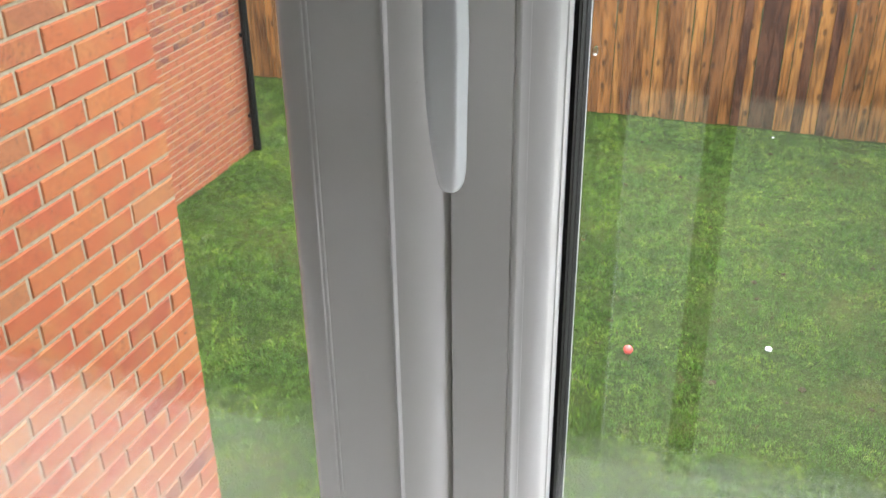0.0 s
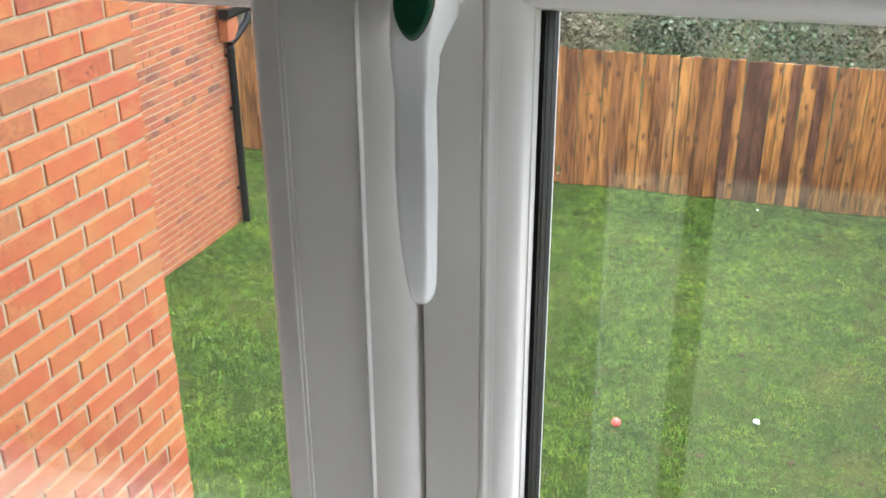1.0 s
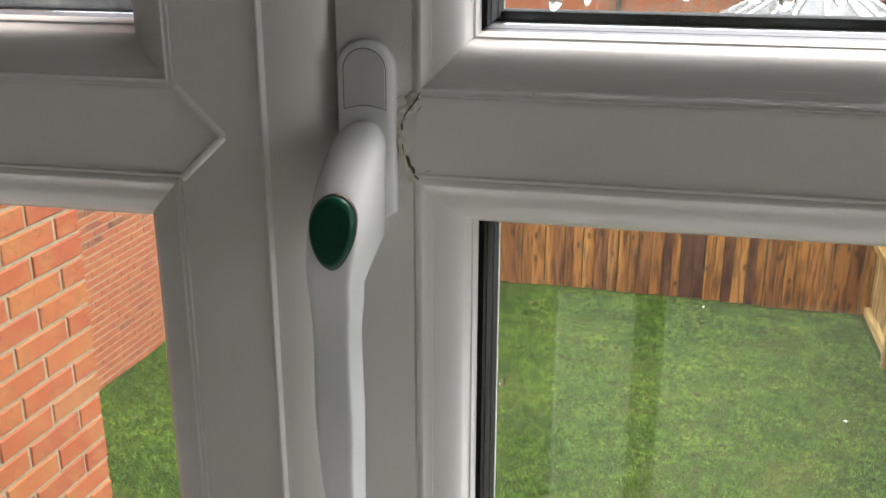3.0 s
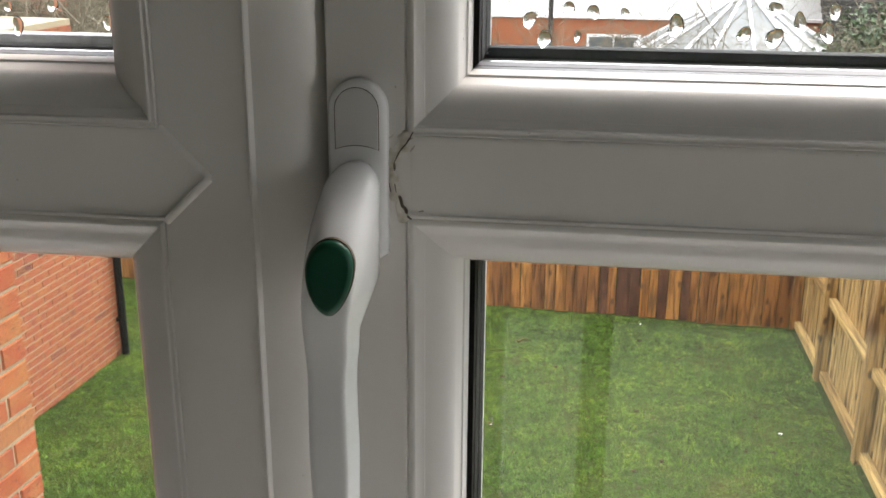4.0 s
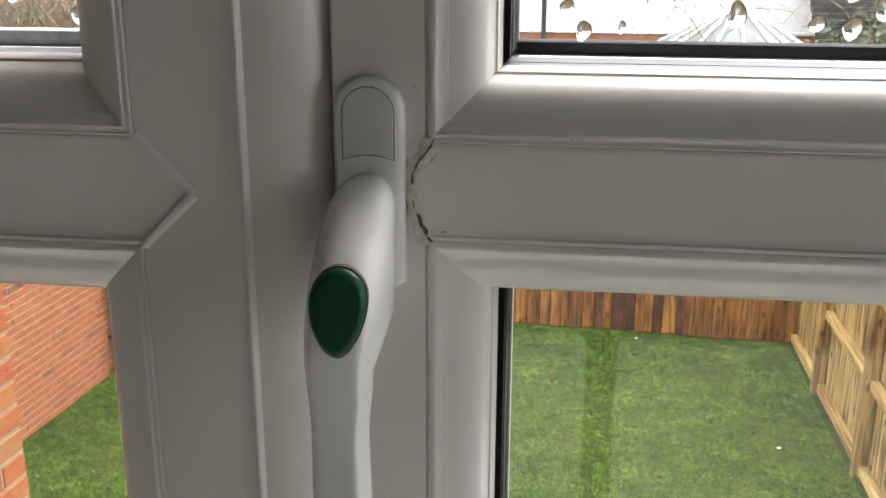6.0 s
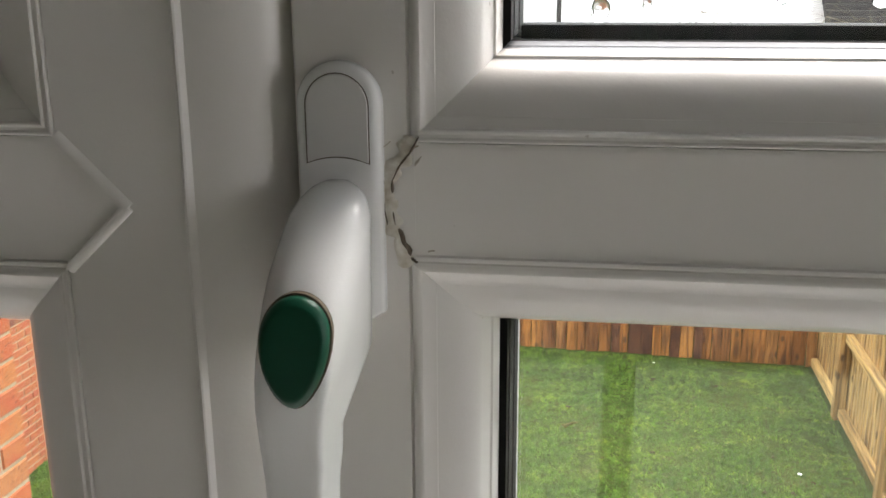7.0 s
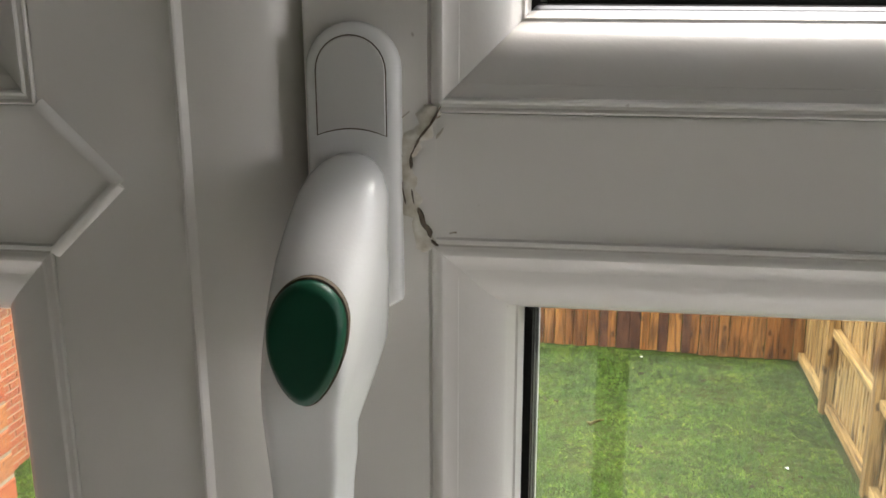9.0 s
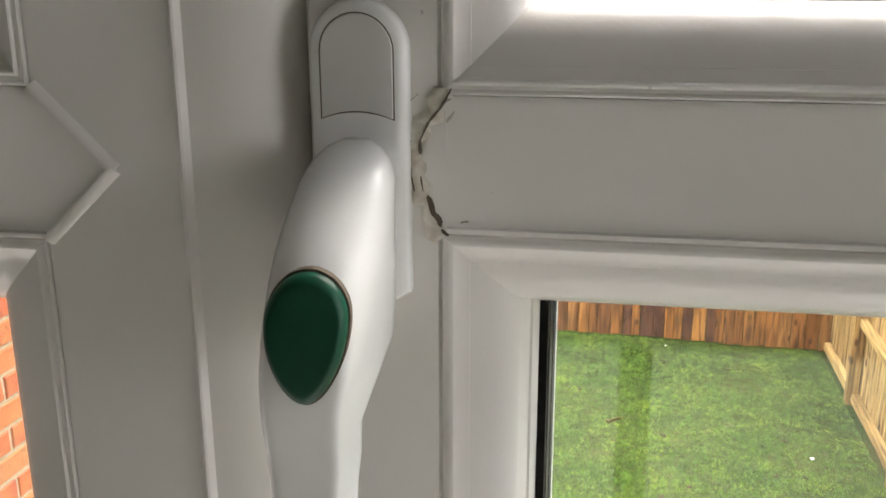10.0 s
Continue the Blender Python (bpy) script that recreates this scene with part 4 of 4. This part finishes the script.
for py in POSTS:
    box("fence_post", (FX - 0.055, py - 0.05, GROUND - 0.05), (FX + 0.055, py + 0.05, GROUND + 1.98), NEWWOOD, side, 0.006)
for z in RAILS:
    for y1_, y0_ in zip((10.95,) + POSTS, POSTS):
        box("rail", (FX - 0.012, y0_ + 0.05, GROUND + z), (FX + 0.062, y1_ - 0.05, GROUND + z + 0.085), PALERAIL, side, 0.005)

# ball and litter on the lawn
def lump(name, x, y, size, mat, label, cat, seed, group="", flat=0.6):
    b = bmesh.new()
    bmesh.ops.create_icosphere(b, subdivisions=2, radius=size)
    r2 = random.Random(seed)
    for v in b.verts:
        v.co *= r2.uniform(0.75, 1.2)
        v.co.z *= flat
        v.co += Vector((x, y, ground_z(x, y) + 0.004 + size * flat * 0.6))
    return tagged(part(name, b, mat, None, "", True, 50), label, cat, group)


b = bmesh.new()
bmesh.ops.create_uvsphere(b, u_segments=24, v_segments=14, radius=0.036)
bmesh.ops.translate(b, verts=b.verts, vec=(-0.255, 6.20, ground_z(-0.255, 6.2) + 0.030))
tagged(part("ball", b, RED), "small red plastic ball lying on the lawn", "ball")
lump("litter", 0.785, 6.50, 0.027, WHITEBIT, "crumpled white scrap lying on the lawn", "litter", 2, "scraps on the lawn")
lump("litter", 2.03, 8.33, 0.019, WHITEBIT, "crumpled white scrap lying on the lawn", "litter", 3, "scraps on the lawn", 0.35)
lump("litter", 0.87, 10.80, 0.014, WHITEBIT, "tiny white scrap lying by the fence", "litter", 4, "scraps on the lawn")
r = random.Random(9)
for i in range(58):
    lump("dead_leaf", r.uniform(0.5, 2.5) if i < 44 else r.uniform(-1.5, 0.5), r.uniform(5.8, 10.6), r.uniform(0.012, 0.032), SOIL, "dark fallen leaf on the lawn", "leaf", 50 + i, "fallen leaves", 0.25)


# ---- beyond the fence ----
def scrub(name, n, cx, cy, cz, rx, ry, rz, size, mat, seed, label, cat):
    """A loose mass of small folded leaves, uneven and open."""
    g = np.random.default_rng(seed)
    verts, faces, k = [], [], 0
    while k < n:
        p = g.normal(0, 0.5, 3)
        if np.dot(p, p) > 1.2:
            continue
        x, y, z = cx + p[0] * rx, cy + p[1] * ry, cz + p[2] * rz
        if noise.noise(Vector((x * 1.3, y * 1.3, z * 1.3 + seed))) < -0.12:
            continue
        if z < GROUND:
            continue
        a, t = g.uniform(0, 6.28), g.uniform(-1.1, 1.1)
        s = size * g.uniform(0.5, 1.3)
        m = Matrix.Translation((x, y, z)) @ Euler((t, g.uniform(-1, 1), a)).to_matrix().to_4x4()
        b0 = len(verts)
        verts += [m @ Vector(q) for q in ((0, 0, 0), (s * 0.45, s * 0.5, s * 0.12), (0, s, 0), (-s * 0.45, s * 0.5, s * 0.12))]
        faces += [(b0, b0 + 1, b0 + 2), (b0, b0 + 2, b0 + 3)]
        k += 1
    m = bpy.data.meshes.new(name)
    m.from_pydata(verts, [], faces)
    m.materials.append(mat)
    return m


def bare_twigs(name, n, cx, cy, z0, rx, ry, height, seed, rad=0.012, ymin=-100.0):
    """Bare arching stems with side twigs in one mesh."""
    g = random.Random(seed)
    verts, faces = [], []

    def stem(p, d, length, r0, depth):
        pts = [Vector(p)]
        d = Vector(d).normalized()
        steps = 6
        for _ in range(steps):
            d = (d + Vector((g.gauss(0, 0.22), g.gauss(0, 0.22), g.gauss(-0.03, 0.16)))).normalized()
            q = pts[-1] + d * length / steps
            q.y = max(q.y, ymin)
            pts.append(q)
        base = len(verts)
        for i, q in enumerate(pts):
            a = (pts[min(i + 1, steps)] - pts[max(i - 1, 0)]).normalized()
            u = a.orthogonal().normalized()
            w = a.cross(u)
            rr = r0 * (1 - 0.8 * i / steps)
            for k in range(4):
                t = k * math.pi / 2
                verts.append(q + (u * math.cos(t) + w * math.sin(t)) * rr)
        for i in range(steps):
            for k in range(4):
                faces.append((base + i * 4 + k, base + i * 4 + (k + 1) % 4, base + (i + 1) * 4 + (k + 1) % 4, base + (i + 1) * 4 + k))
        if depth:
            for q in pts[2:]:
                for _ in range(2):
                    stem(q, d + Vector((g.gauss(0, 0.8), g.gauss(0, 0.8), g.gauss(0.1, 0.5))), length * g.uniform(0.3, 0.6), r0 * 0.45, depth - 1)

    for _ in range(n):
        stem((cx + g.uniform(-rx, rx), cy + g.uniform(-ry, ry), z0), (g.gauss(0, 0.35), g.gauss(0, 0.35), 1), height * g.uniform(0.6, 1.15), rad, 2)
    m = bpy.data.meshes.new(name)
    m.from_pydata(verts, [], faces)
    m.materials.append(BARK)
    return m


def bush(x, y, w, h, leaves, mat, seed, label, stems=6):
    th = thing("bush", (x, y, GROUND), label, "bush", "scrub behind the fence")
    a = new("stems", bare_twigs("stems", stems, x, y, GROUND, w * 0.35, 0.4, h, seed, 0.012, back_line(x) + 0.22))
    adopt(a, th)
    if leaves:
        c = new("foliage", scrub("foliage", leaves, x, y, GROUND + h * 0.62, w * 0.55, 0.7, h * 0.42, 0.058, mat, seed, "", ""))
        adopt(c, th)


for i in range(9):
    bx = -7.0 + i * 1.35
    bush(bx, back_line(bx) + 1.5 + 0.25 * (i % 2), 1.8, 2.55 + 0.2 * math.sin(i * 2.1), 4600 if i % 3 else 3000, IVY if i in (3, 5, 6) else DRYLEAF, 100 + i, "tangled bare stems with ivy behind the fence" if i % 3 else "bare tangled scrub behind the fence", 11)

# neighbouring houses
far = thing("rendered_house", (-0.5, 26.5, GROUND), "white rendered house with a red brick plinth and dark windows", "house")
box("wall", (-7.0, 26.2, GROUND + 2.05), (5.9, 32.0, GROUND + 6.0), RENDER, far)
box("brick_plinth", (-7.0, 26.1, GROUND), (5.9, 26.2, GROUND + 2.0), BRICK_FAR, far, 0.01)
box("string_course", (-7.0, 26.02, GROUND + 2.0), (5.9, 26.2, GROUND + 2.07), RENDER, far, 0.01)
for wx in (-5.0, 0.1):
    w = box("window", (wx, 26.05, GROUND + 0.75), (wx + 1.35, 26.12, GROUND + 1.62), PVC_OUT, far, 0.01)
    for k in range(2):
        box("pane", (wx + 0.07 + k * 0.63, 26.03, GROUND + 0.82), (wx + 0.65 + k * 0.63, 26.06, GROUND + 1.55), DARKGLASS, far)
tube("downpipe", [(-0.82, 26.0, GROUND), (-0.82, 26.0, GROUND + 6.0)], 0.06, SLATE, far)

# conservatory with a facetted glazed roof
cons = thing("conservatory", (3.8, 24.3, GROUND), "white framed conservatory with a facetted glass roof", "conservatory")
apex, ze = Vector((3.75, 24.8, GROUND + 2.85)), GROUND + 1.42
eave = [Vector(p) for p in ((1.35, 26.0, ze), (1.55, 23.6, ze), (2.7, 22.6, ze), (4.8, 22.6, ze), (5.95, 23.6, ze), (6.15, 26.0, ze))]
for a, c in zip(eave, eave[1:]):
    up = Vector((0, 0, 0.02))
    put("roof_panel", [a, c, apex, a - up, c - up, apex - up], [(0, 1, 2), (3, 5, 4), (0, 3, 4, 1), (1, 4, 5, 2), (2, 5, 3, 0)], POLY, None, "", False)
    adopt(bpy.data.objects[scene.collection.objects[-1].name], cons)
    for u in (0.0, 0.5):
        p = a.lerp(c, u)
        tube("glazing_bar", [p + Vector((0, 0, 0.03)), apex + Vector((0, 0, 0.03))], 0.045, PVC_OUT, cons, 6)
    tube("eaves_beam", [a, c], 0.075, PVC_OUT, cons, 6)
    tube("corner_post", [Vector((a.x, a.y, GROUND)), a], 0.07, PVC_OUT, cons, 6)
    lo = Vector((0, 0, GROUND - ze))
    put("side_pane", [a, c, c + lo, a + lo, a + Vector((0, 0.03, 0)), c + Vector((0, 0.03, 0)), c + lo + Vector((0, 0.03, 0)), a + lo + Vector((0, 0.03, 0))], [(0, 1, 2, 3), (7, 6, 5, 4), (0, 4, 5, 1), (3, 2, 6, 7), (0, 3, 7, 4), (1, 5, 6, 2)], DARKGLASS, None, "", False)
    adopt(scene.collection.objects[-1], cons)
    for u in (0.33, 0.66):
        p = a.lerp(c, u) - Vector((0, 0.03, 0))
        tube("mullion_bar", [Vector((p.x, p.y, GROUND)), p], 0.04, PVC_OUT, cons, 6)
    p, q = a + Vector((0, -0.03, -0.75)), c + Vector((0, -0.03, -0.75))
    tube("transom_bar", [p, q], 0.04, PVC_OUT, cons, 6)

# slate-roofed house on the far side
slate = thing("slate_roofed_house", (9.5, 24.0, GROUND), "red brick house with a dark grey tiled roof", "house")
box("wall", (5.49, 23.4, GROUND), (14.0, 29.0, GROUND + 1.7), BRICK_FAR, slate)
for kx in range(24):
    y0_, z0_ = 23.1 + kx * 0.16, GROUND + 1.62 + kx * 0.13
    box("tile_course", (5.34, y0_, z0_), (14.2, y0_ + 0.22, z0_ + 0.15), SLATE, slate, 0.008)
red = thing("red_brick_house", (-15.3, 20.0, GROUND), "red brick house end seen through bare branches", "house")
box("wall", (-17.5, 20.0, GROUND), (-13.2, 26.0, GROUND + 6.0), BRICK_FAR, red)
tube("downpipe", [(-13.13, 25.8, GROUND), (-13.13, 25.8, GROUND + 6.0)], 0.06, RENDER, red)
box("window_frame", (-15.6, 19.93, GROUND + 1.2), (-14.2, 19.99, GROUND + 2.6), PVC_OUT, red, 0.01)

# bare shrubs between the gardens
for i, (bx, by, hh, st) in enumerate([(-9.2, 17.0, 3.6, 34), (-7.4, 16.0, 3.4, 34), (-11.0, 17.5, 3.4, 26), (1.2, 19.0, 3.1, 9), (3.0, 18.5, 3.0, 9), (5.0, 19.0, 3.1, 12), (7.0, 19.5, 3.3, 18), (-0.9, 19.0, 2.6, 7), (8.8, 20.0, 3.4, 18)]):
    th = thing("bare_shrub", (bx, by, GROUND), "bare winter shrub with thin pale twigs", "shrub", "shrubs between the gardens")
    adopt(new("twigs", bare_twigs("twigs", st, bx, by, GROUND, 0.8, 0.5, hh, 300 + i, 0.045 if i < 3 else 0.022)), th)
    if i in (5, 6, 8):
        adopt(new("foliage", scrub("foliage", 900, bx, by, GROUND + 2.2, 0.9, 0.6, 0.8, 0.11, IVY, 400 + i, "", "")), th)

# ---- bricks of the walls ----
PHASE = -0.566 + 0.075 * 28
lay_wall(wing, (*NC, 0.0), HEAD, 2.2, GROUND, 3.3, PHASE + 0.075 * 24, (BRICK, BRICK_JOINED), (1.75, -2.9, -0.42), 3)
lay_wall(shed, (*FC, 0.0), HEAD + 0.3, 4.5, GROUND, -3.05, -3.05, (BRICK_FAR, BRICK_FAR), None, 6)
lay_wall(shed, (*FC, 0.0), HEAD + 0.3, 4.5, -3.0, -2.06, -2.0, (BRICK_MIX, BRICK_MIX), None, 7)
lay_wall(gable, (FC[0] - 0.038, FC[1] - 0.43, 0.0), HEAD + 0.3, 4.0, -2.0, -0.95, -0.95, (BRICK_MIX, BRICK_MIX), None, 8)
